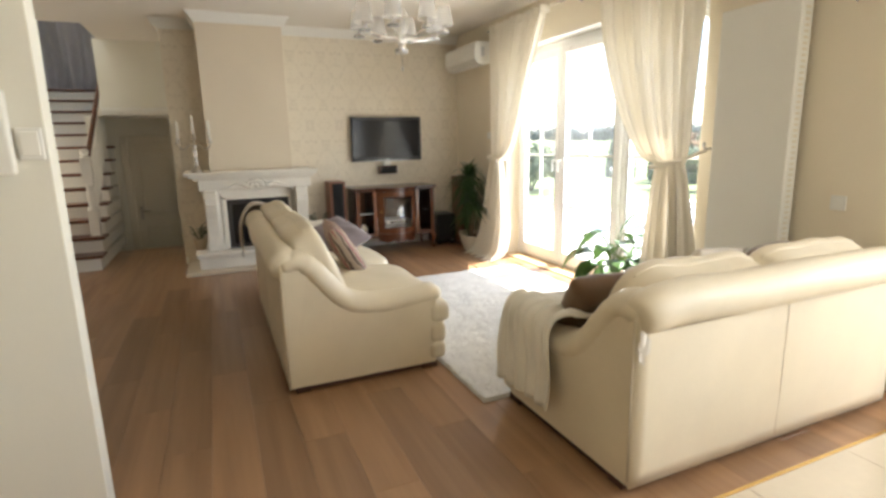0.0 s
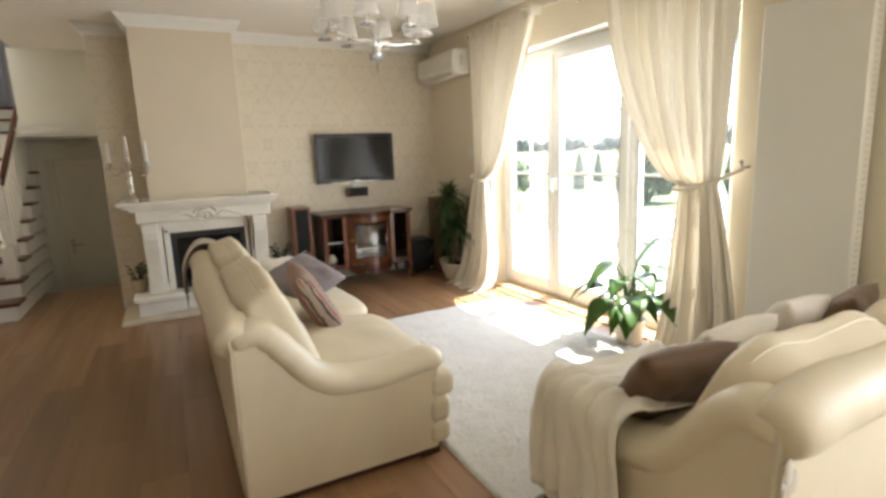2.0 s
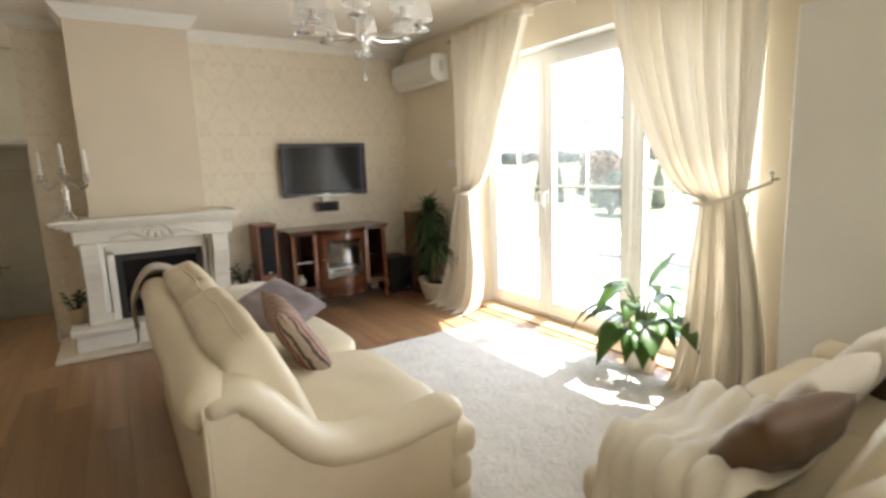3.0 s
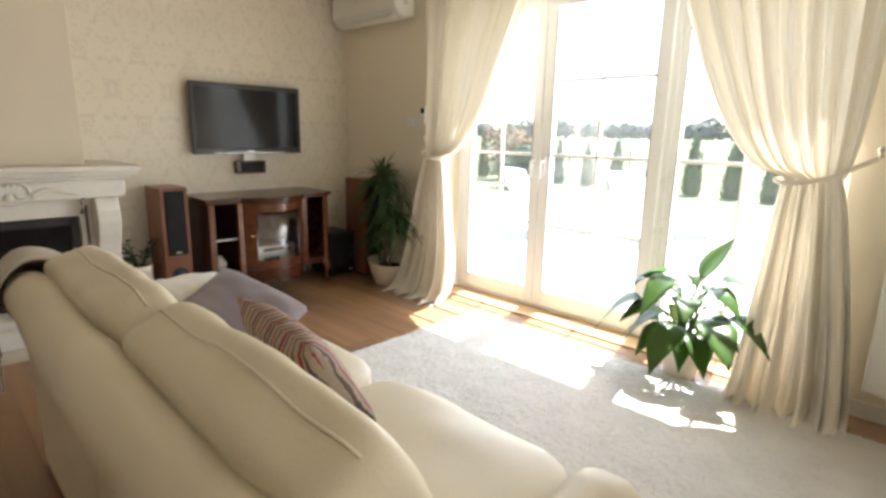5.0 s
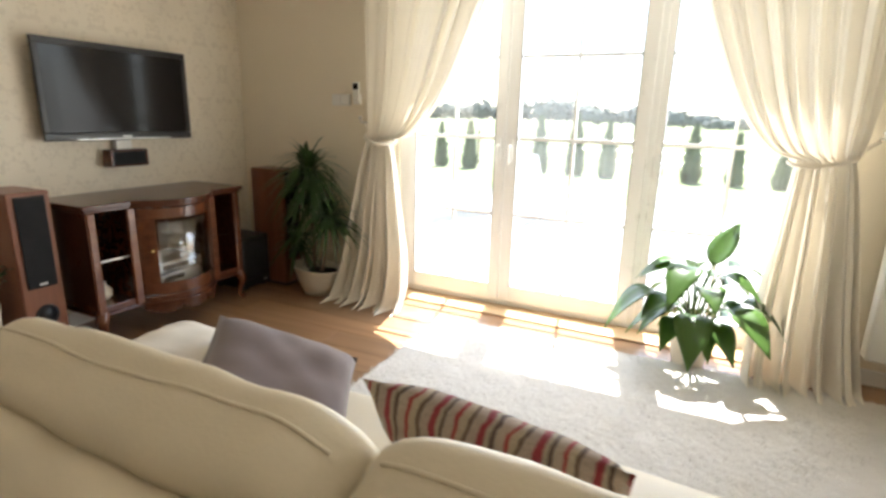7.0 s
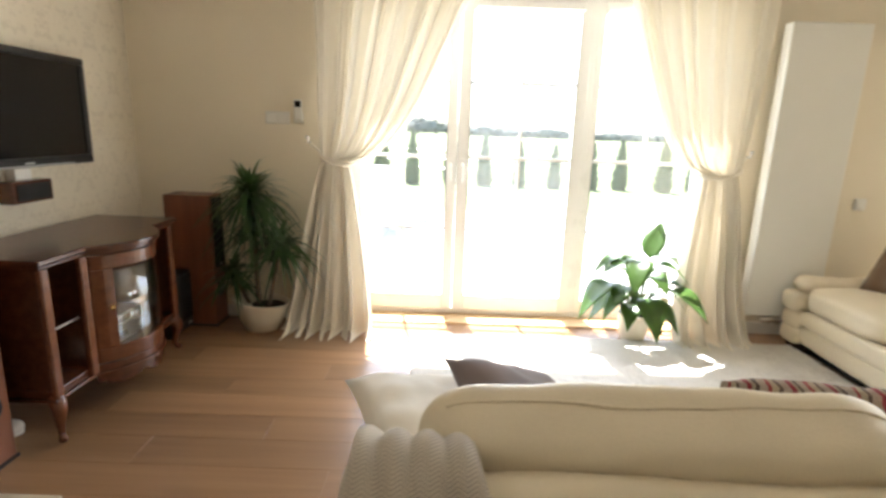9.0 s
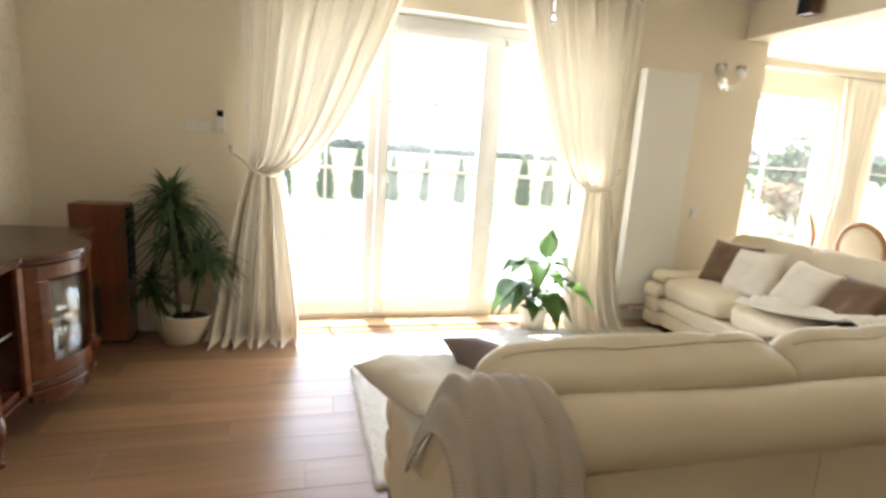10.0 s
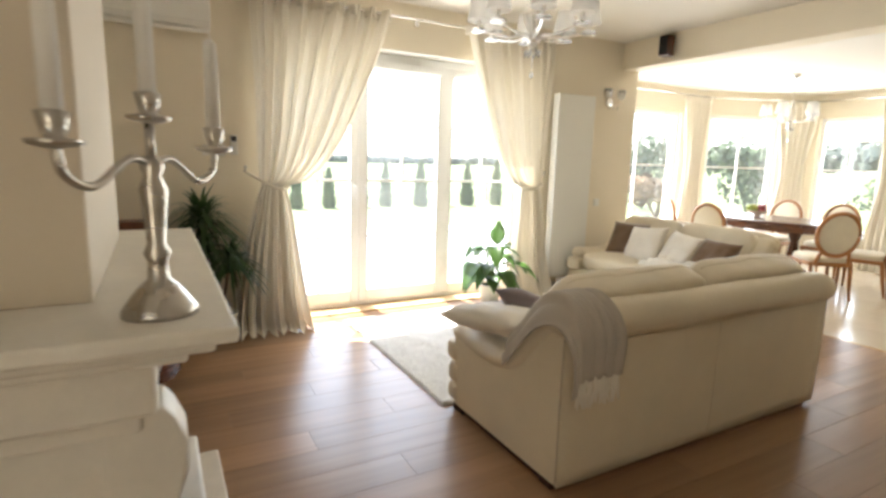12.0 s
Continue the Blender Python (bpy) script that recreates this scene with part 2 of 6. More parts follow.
def wallpaper_material():
    """Mirrored ornaments in a half-drop repeat, slightly darker and silkier than the ground."""
    m = Mat("damask_wallpaper", (0.76, 0.69, 0.55), 0.6)
    v = m.coords()
    sep = m.n.new("ShaderNodeSeparateXYZ")
    m.l.new(v, sep.inputs[0])
    x, z = sep.outputs["X"], sep.outputs["Z"]
    px = m.math("PINGPONG", x, 0.18)
    cx = m.math("COSINE", m.math("MULTIPLY", x, math.pi / 0.18))
    cz = m.math("COSINE", m.math("MULTIPLY", z, math.pi / 0.26))
    wave = m.math("ADD", cx, cz)
    # mirrored leafwork: the same scroll on either side of each column, turned over in the next
    comb = m.n.new("ShaderNodeCombineXYZ")
    m.l.new(px, comb.inputs[0])
    m.l.new(m.math("PINGPONG", z, 0.52), comb.inputs[2])
    scroll = m.noise(comb.outputs[0], 16.0, 2, 0.5, 1.6)
    small = m.noise(comb.outputs[0], 38.0, 2, 0.5, 0.8)
    band = m.math("LESS_THAN", m.math("ABSOLUTE", m.math("ADD", wave, m.math("MULTIPLY", m.math("SUBTRACT", scroll, 0.5), 1.1))), 0.30)
    band = m.math("MULTIPLY", band, m.math("GREATER_THAN", small, 0.5))
    heart = m.math("MULTIPLY", m.math("GREATER_THAN", m.math("ABSOLUTE", wave), 0.95), m.math("GREATER_THAN", scroll, 0.53))
    fac = m.math("MULTIPLY", m.math("MINIMUM", m.math("ADD", band, heart), 1.0), 0.8)
    worn = m.math("MULTIPLY", fac, m.ramp(m.noise(v, 60.0, 3), [(0.3, (0.45,) * 3), (0.7, (1.0,) * 3)]))
    ground = m.ramp(m.noise(v, 2.0), [(0.3, (0.755, 0.68, 0.545)), (0.7, (0.79, 0.715, 0.58))])
    m.base(m.mix(worn, ground, (0.635, 0.56, 0.435)))
    m.bump(worn, 0.25, 0.002)
    m.l.new(m.ramp(fac, [(0.0, (0.7,) * 3), (1.0, (0.45,) * 3)]), m.b.inputs["Roughness"])
    return m


M["wallpaper"] = wallpaper_material()


def striped_material(name, axis, width):
    m = Mat(name, (0.5, 0.4, 0.3), 0.75)
    v = m.coords()
    sep = m.n.new("ShaderNodeSeparateXYZ")
    m.l.new(v, sep.inputs[0])
    wob = m.math("ADD", sep.outputs[axis], m.math("MULTIPLY", m.noise(v, 14.0, 3), 0.03))
    ph = m.math("FRACT", m.math("DIVIDE", wob, width))
    r = m.n.new("ShaderNodeValToRGB")
    r.color_ramp.interpolation = "CONSTANT"
    els = r.color_ramp.elements
    stops = [(0.0, (0.26, 0.025, 0.035)), (0.14, (0.38, 0.29, 0.22)), (0.34, (0.12, 0.075, 0.05)), (0.42, (0.42, 0.33, 0.22)),
             (0.56, (0.30, 0.035, 0.035)), (0.64, (0.40, 0.31, 0.23)), (0.82, (0.09, 0.055, 0.04)), (0.9, (0.36, 0.28, 0.19))]
    while len(els) < len(stops):
        els.new(0.5)
    for e, (p, c) in zip(els, stops):
        e.position, e.color = p, (*c, 1)
    m.l.new(ph, r.inputs["Fac"])
    m.base(m.mix(1.0, r.outputs["Color"], m.ramp(m.noise(v, 200.0, 2), [(0.3, (0.7,) * 3), (0.7, (1.0,) * 3)]), "MULTIPLY"))
    m.bump(m.noise(v, 260.0, 2), 0.3, 0.002)
    return m


M["stripes"] = striped_material("red_brown_stripes", "X", 0.10)


def herringbone_material():
    m = Mat("herringbone_wool", (0.42, 0.37, 0.31), 0.95)
    v = m.coords()
    sep = m.n.new("ShaderNodeSeparateXYZ")
    m.l.new(v, sep.inputs[0])
    zig = m.math("PINGPONG", sep.outputs["Y"], 0.014)
    run = m.math("ADD", m.math("ADD", sep.outputs["Z"], sep.outputs["X"]), zig)
    st = m.math("FRACT", m.math("DIVIDE", run, 0.010))
    m.base(m.ramp(st, [(0.4, (0.43, 0.385, 0.325)), (0.6, (0.62, 0.56, 0.475))]))
    m.bump(st, 0.3, 0.003)
    return m


M["herringbone"] = herringbone_material()


def rug_material():
    m = mottled("shaggy_wool", (0.70, 0.66, 0.59), 0.95, 5, 0.06, 120, 0.6, 0.01, spec=0.1)
    m.b.inputs["Sheen Weight"].default_value = 0.3
    return m


M["rug"] = rug_material()


# ---- mesh helpers ----
def finish(bm, name, mat, parent=None, smooth=False, bevel=0.0, solid=0.0, segments=2, subsurf=0):
    bmesh.ops.recalc_face_normals(bm, faces=bm.faces)
    me = bpy.data.meshes.new(name)
    bm.to_mesh(me)
    bm.free()
    if smooth:
        me.polygons.foreach_set("use_smooth", [True] * len(me.polygons))
    me.materials.append(M[mat].m)
    ob = new(name, me)
    if parent:
        ob.parent = parent
    if solid:
        md = ob.modifiers.new("thickness", "SOLIDIFY")
        md.thickness, md.offset = solid, 0
    if bevel:
        md = ob.modifiers.new("worn_edges", "BEVEL")
        md.width, md.segments, md.limit_method = bevel, segments, "ANGLE"
    if subsurf:
        md = ob.modifiers.new("soft", "SUBSURF")
        md.levels = md.render_levels = subsurf
    return ob


def empty(name, m=None):
    e = new(name)
    e.empty_display_size = 0.1
    if m is not None:
        e.matrix_world = m
    return e


def box(bm, x0, x1, y0, y1, z0, z1):
    v = [bm.verts.new(p) for p in ((x0, y0, z0), (x1, y0, z0), (x1, y1, z0), (x0, y1, z0), (x0, y0, z1), (x1, y0, z1), (x1, y1, z1), (x0, y1, z1))]
    for f in ((0, 3, 2, 1), (4, 5, 6, 7), (0, 1, 5, 4), (1, 2, 6, 5), (2, 3, 7, 6), (3, 0, 4, 7)):
        bm.faces.new([v[i] for i in f])


SINGLE = ("post", "foot", "feet", "shelf", "bracket", "rocker", "display", "blind_cassette", "riser", "gasket", "pedestal", "side_slot")


def boxes(name, mat, items, parent=None, bevel=0.0, **kw):
    if name in SINGLE and len(items) > 1:
        return [boxes(name, mat, [it], parent, bevel, **kw) for it in items][0]
    bm = bmesh.new()
    for it in items:
        box(bm, *it)
    return finish(bm, name, mat, parent, bevel=bevel, **kw)


def prism(bm, outline, z0, z1):
    lo = [bm.verts.new((x, y, z0)) for x, y in outline]
    hi = [bm.verts.new((x, y, z1)) for x, y in outline]
    n = len(outline)
    bm.faces.new(lo[::-1])
    bm.faces.new(hi)
    for i in range(n):
        j = (i + 1) % n
        bm.faces.new((lo[i], lo[j], hi[j], hi[i]))


def lathe(bm, profile, cx=0, cy=0, cz=0, seg=24, sx=1.0, sy=1.0, caps=True):
    rings = []
    for r, z in profile:
        rings.append([bm.verts.new((cx + sx * r * math.cos(2 * math.pi * i / seg), cy + sy * r * math.sin(2 * math.pi * i / seg), cz + z)) for i in range(seg)])
    for a, b in zip(rings, rings[1:]):
        for i in range(seg):
            j = (i + 1) % seg
            bm.faces.new((a[i], a[j], b[j], b[i]))
    if caps:
        bm.faces.new(rings[0][::-1])
        bm.faces.new(rings[-1])


def tube(bm, pts, radius, seg=10, sx=1.0):
    pts = [Vector(p) for p in pts]
    radii = radius if isinstance(radius, (list, tuple)) else [radius] * len(pts)
    rings, normal = [], None
    for i, p in enumerate(pts):
        d = (pts[min(i + 1, len(pts) - 1)] - pts[max(i - 1, 0)]).normalized()
        if normal is None:
            normal = d.orthogonal().normalized() if abs(d.z) > 0.9 else Vector((0, 0, 1))
        normal = (normal - d * normal.dot(d)).normalized()
        side = d.cross(normal)
        rings.append([bm.verts.new(p + radii[i] * (math.cos(a) * normal + sx * math.sin(a) * side)) for a in (2 * math.pi * k / seg for k in range(seg))])
    for a, b in zip(rings, rings[1:]):
        for i in range(seg):
            j = (i + 1) % seg
            bm.faces.new((a[i], a[j], b[j], b[i]))
    bm.faces.new(rings[0][::-1])
    bm.faces.new(rings[-1])


def spline(pts, n=24):
    """A smooth curve through the points."""
    pts = [Vector(p) for p in pts]
    P = [2 * pts[0] - pts[1]] + pts + [2 * pts[-1] - pts[-2]]
    out, spans = [], len(pts) - 1
    for k in range(n + 1):
        u = k / n * spans
        i = min(int(u), spans - 1)
        t = u - i
        a, b, c, d = P[i:i + 4]
        out.append(0.5 * (2 * b + (c - a) * t + (2 * a - 5 * b + 4 * c - d) * t * t + (3 * b - a - 3 * c + d) * t ** 3))
    return out


def sheet(bm, fn, nu, nv):
    rows = [[bm.verts.new(fn(i / nu, j / nv)) for i in range(nu + 1)] for j in range(nv + 1)]
    for j in range(nv):
        for i in range(nu):
            bm.faces.new((rows[j][i], rows[j][i + 1], rows[j + 1][i + 1], rows[j + 1][i]))


def puff(bm, c, size, power=4.0, cuts=8, rough=0.0, seed=0, turn=None, crown=0.0):
    """A stuffed, rounded block; crown swells its middle upwards."""
    tmp = bmesh.new()
    bmesh.ops.create_cube(tmp, size=2)
    bmesh.ops.subdivide_edges(tmp, edges=tmp.edges, cuts=cuts, use_grid_fill=True)
    half, c = Vector(size) / 2, Vector(c)
    made = {}
    for v in tmp.verts:
        p = v.co
        r = sum(abs(a) ** power for a in p) ** (1 / power)
        q = p / r
        w = Vector((q.x * half.x, q.y * half.y, q.z * half.z))
        if crown:
            w.z += crown * (1 - q.x * q.x) * (1 - q.y * q.y) * (1 if q.z > 0 else 0)
        if rough:
            w += q * rough * noise.noise((w + Vector((seed * 3.1, seed, 0))) * 7.0)
        if turn is not None:
            w = turn @ w
        made[v] = bm.verts.new(c + w)
    for f in tmp.faces:
        bm.faces.new([made[v] for v in f.verts])
    tmp.free()


def throw_pillow(name, label, mat, size, thick, m, group="", seed=0):
    """A square cushion with pinched corners and a few creases; it lies in its own x-y plane."""
    bm = bmesh.new()
    n = 18
    for s in (1, -1):
        def fn(u, v, s=s):
            a, b = 2 * u - 1, 2 * v - 1
            k = 1 - 0.07 * (1 - a * a) * abs(b) ** 3
            l = 1 - 0.07 * (1 - b * b) * abs(a) ** 3
            t = (max(0, 1 - a ** 4) * max(0, 1 - b ** 4)) ** 0.6
            cr = 0.012 * noise.noise(Vector((a * 3 + seed * 5, b * 3, s))) * t
            return Vector((a * size[0] / 2 * l, b * size[1] / 2 * k, s * (thick / 2 * t + cr)))
        sheet(bm, fn, n, n)
    bmesh.ops.remove_doubles(bm, verts=bm.verts, dist=0.0004)
    ob = finish(bm, name, mat, smooth=True)
    ob.matrix_world = m
    tagged(ob, label, "cushion", group)
    return ob


# ---- walls, ceilings and openings ----
CEIL = 2.68


def structure(ob, label=""):
    return tagged(ob, label, kind="structure")


structure(boxes("wall_north", "wallpaper", [(-0.27, 3.54, 6.95, 7.20, 0, CEIL)]), "wall with pale damask wallpaper behind the television")
structure(boxes("wall_east", "wall", [(3.24, 3.54, 5.62, 6.95, -0.2, CEIL), (3.24, 3.54, 1.55, 2.98, -0.2, CEIL), (3.24, 3.54, 2.98, 5.62, 2.29, CEIL), (3.24, 3.54, 2.98, 5.62, -0.3, -0.03)]), "cream painted wall round the terrace door")
structure(boxes("ceiling", "ceiling", [(-2.3, 3.54, 1.55, 7.4, CEIL, 2.82), (-1.05, 3.54, 7.4, 8.45, CEIL, 2.82)]), "off-white plain ceiling")
structure(boxes("ceiling_dining", "ceiling", [(-2.3, 4.6, -3.0, 1.55, 2.50, 2.82)]), "white dining room ceiling")
structure(boxes("beam", "wall", [(-2.3, 3.24, 1.55, 1.80, 2.40, CEIL)], bevel=0.004), "cream ceiling beam between living and dining room")
structure(boxes("wall_partition", "white_wall", [(-2.3, -0.34, 2.36, 2.46, 0, CEIL)], bevel=0.004), "pale painted partition wall with intercom")
# added, unseen closing wall; its darker tone dims the mantel's west side
structure(boxes("wall_west", "bounce_cut_wall", [(-2.45, -2.3, 2.41, 7.02, -0.7, 4.8)]), "unseen plain wall toned darker to cut bounce light")
structure(boxes("wall_dining_west", "wall", [(-2.45, -2.3, -2.65, 2.41, -0.7, 4.8)]), "plain cream dining room wall")
structure(boxes("wall_stair_west", "wall", [(-2.45, -2.3, 7.02, 11.6, -0.7, 4.8)]), "plain cream wall beside the stairs")
structure(boxes("chimney_breast", "breast", [(0.09, 0.95, 6.50, 6.95, 1.07, CEIL)], bevel=0.004), "beige painted chimney breast over the fireplace")


def cornice(name, path, mat="trim"):
    """A stepped moulding along a plan line; outward is to the line's right."""
    prof = [(0.0, -0.095), (0.012, -0.095), (0.016, -0.08), (0.03, -0.07), (0.045, -0.045), (0.062, -0.028), (0.066, -0.014), (0.08, -0.012), (0.08, 0.0), (0.0, 0.0)]
    bm = bmesh.new()
    pts = [Vector((*p, 0)) for p in path]
    rings = []
    for i, p in enumerate(pts):
        d0 = (pts[i] - pts[i - 1]).normalized() if i else (pts[1] - pts[0]).normalized()
        d1 = (pts[i + 1] - pts[i]).normalized() if i + 1 < len(pts) else d0
        n0, n1 = Vector((d0.y, -d0.x, 0)), Vector((d1.y, -d1.x, 0))
        mit = (n0 + n1).normalized()
        k = 1 / max(0.3, mit.dot(n0))
        rings.append([bm.verts.new((p.x + mit.x * k * o, p.y + mit.y * k * o, CEIL - 0.002 + z)) for o, z in prof])
    for a, b in zip(rings, rings[1:]):
        for i in range(len(prof) - 1):
            bm.faces.new((a[i], a[i + 1], b[i + 1], b[i]))
    bm.faces.new(rings[0])
    bm.faces.new(rings[-1][::-1])
    return structure(finish(bm, name, mat), "white moulded cornice")


cornice("trim_cornice", [(-0.27, 7.2), (-0.27, 6.95), (0.09, 6.95), (0.09, 6.50), (0.95, 6.50), (0.95, 6.95), (3.24, 6.95)])
structure(boxes("baseboard", "trim", [(0.98, 3.222, 6.930, 6.948, 0, 0.085), (3.222, 3.238, 5.64, 6.93, 0, 0.085), (3.222, 3.238, 1.8, 2.96, 0, 0.085), (-0.268, -0.24, 6.93, 6.948, 0, 0.085)], bevel=0.004), "white skirting board")

# bay of the dining room
structure(boxes("wall_bay_return", "wall", [(3.54, 4.25, 1.55, 1.78, -0.2, 2.5)]), "cream wall")


def bay_wall(name, a, b, openings, z0=0.45, z1=2.15):
    """A wall from a to b in plan, 0.2 m thick towards the right of the line, with openings given along it."""
    a, b = Vector((*a, 0)), Vector((*b, 0))
    length = (b - a).length
    d = (b - a).normalized()
    m = Matrix.Translation(a) @ Matrix.Rotation(math.atan2(d.y, d.x), 4, "Z")
    items, pos = [], 0.0
    for s, e in openings:
        items += [(pos, s, 0, 0.2, -0.2, 2.5), (s, e, 0, 0.2, -0.2, z0), (s, e, 0, 0.2, z1, 2.5)]
        pos = e
    items.append((pos, length, 0, 0.2, -0.2, 2.5))
    w = boxes(name, "wall", items)
    w.matrix_world = m
    structure(w, "cream bay wall of the dining room")
    return m


def window_unit(name, label, m, width, z0, z1, panes=2, bars=(0.55, 0.8), deep=0.06):
    """A white plastic casement window with glazing bars; x along the wall."""
    e = structure(empty(name, m), label)
    f = 0.065
    boxes("frame", "upvc", [(0, f, 0.05, 0.05 + deep, z0, z1), (width - f, width, 0.05, 0.05 + deep, z0, z1), (f, width - f, 0.05, 0.05 + deep, z1 - f, z1), (f, width - f, 0.05, 0.05 + deep, z0, z0 + f)], e, bevel=0.006)
    bars_items = []
    w = (width - 2 * f) / panes
    for k in range(1, panes):
        x = f + k * w
        bars_items.append((x - 0.014, x + 0.014, 0.066, 0.09, z0 + f, z1 - f))
    for h in bars:
        z = z0 + (z1 - z0) * h
        bars_items.append((f, width - f, 0.068, 0.088, z - 0.011, z + 0.011))
    boxes("glazing_bars", "upvc", bars_items, e)
    g = boxes("pane", "window_glass", [(f, width - f, 0.076, 0.080, z0 + f, z1 - f)], e)
    g.visible_shadow = False
    boxes("sill", "upvc", [(-0.03, width + 0.03, -0.10, 0.045, z0 - 0.03, z0)], e, bevel=0.008)
    return e


BAY = [((4.12, 1.55), (4.12, -0.85)), ((4.12, -0.85), (3.40, -2.45)), ((3.40, -2.45), (1.20, -2.45))]
for i, ((a, b), ops) in enumerate(zip(BAY, ([(0.35, 1.95)], [(0.12, 1.25)], [(0.12, 0.98)]))):
    # the inside lies to the right of each line, so the thickness goes to its left
    m = bay_wall("wall_bay_%d" % (i + 1), a, b, ops)
    for s, e in ops:
        window_unit("window_%d" % (i + 2), "white bay window with glazing bars", m @ Matrix.Translation((s, 0, 0)), e - s, 0.45, 2.15)
structure(boxes("wall_south", "wall", [(-2.45, 1.2, -2.65, -2.45, -0.2, 2.5)]), "plain cream wall")


# ---- terrace door ----
def terrace_door():
    e = structure(empty("door_1"), "white three-part glazed terrace door with glazing bars")
    x0, x1 = 3.40, 3.475
    y0, y1, zt = 3.00, 5.60, 2.28
    boxes("frame", "upvc", [(x0, x1, y0, y0 + 0.07, 0.0, zt), (x0, x1, y1 - 0.07, y1, 0.0, zt), (x0, x1, y0 + 0.07, y1 - 0.07, zt - 0.07, zt), (x0, x1, y0 + 0.07, y1 - 0.07, 0.0, 0.05),
                            (x0, x1, 3.885, 3.925, 0.05, zt - 0.07)], e, bevel=0.006)
    # fixed light, active leaf and second leaf; the two leaves meet without a post
    leaves = [(3.07, 3.885, 0.045, 0.09), (3.925, 4.795, 0.082, 0.115), (4.800, 5.53, 0.072, 0.115)]
    for k, (a, b, s, foot) in enumerate(leaves):
        xf = x0 + 0.006 if k == 0 else x0 - 0.02
        lo, hi = 0.05, zt - 0.07
        boxes("sash", "upvc", [(xf, xf + 0.06, a, a + s, lo, hi), (xf, xf + 0.06, b - s, b, lo, hi), (xf, xf + 0.06, a + s, b - s, hi - 0.085, hi), (xf, xf + 0.06, a + s, b - s, lo, lo + foot)], e, bevel=0.007)
        g = boxes("pane", "veiled_glass" if k == 1 else "window_glass", [(xf + 0.028, xf + 0.032, a + s, b - s, lo + foot, hi - 0.085)], e)
        g.visible_shadow = False
        mid = (a + b) / 2
        boxes("glazing_bars", "upvc", [(xf + 0.018, xf + 0.042, mid - 0.009, mid + 0.009, lo + foot, hi - 0.085)] +
              [(xf + 0.019, xf + 0.041, a + s, b - s, z - 0.011, z + 0.011) for z in (0.66, 1.165, 1.67)], e)
        boxes("gasket", "black", [(xf - 0.001, xf + 0.004, a + s - 0.004, a + s, lo + foot, hi - 0.085), (xf - 0.001, xf + 0.004, b - s, b - s + 0.004, lo + foot, hi - 0.085),
                                  (xf - 0.001, xf + 0.004, a + s, b - s, lo + foot - 0.004, lo + foot)], e)
    boxes("blind_cassette", "upvc", [(3.345, 3.38, 3.99, 4.70, 2.135, 2.185), (3.37, 3.40, 3.12, 3.84, 2.135, 2.185)], e, bevel=0.01)
    for y in (4.755, 4.838):
        bm = bmesh.new()
        box(bm, 3.366, 3.378, y - 0.014, y + 0.014, 1.02, 1.16)
        tube(bm, [(3.375, y, 1.12), (3.335, y, 1.12), (3.328, y, 1.11), (3.328, y, 1.00)], 0.009, 8)
        finish(bm, "handle", "upvc", e, smooth=False, bevel=0.003)
    boxes("reveal_top", "trim", [(3.236, 3.40, 2.98, 5.62, 2.281, 2.289)], e)
    s = boxes("sill", "oak_sill", [(3.20, 3.40, 2.985, 5.615, 0.001, 0.014)], e, bevel=0.004)
    return e


terrace_door()


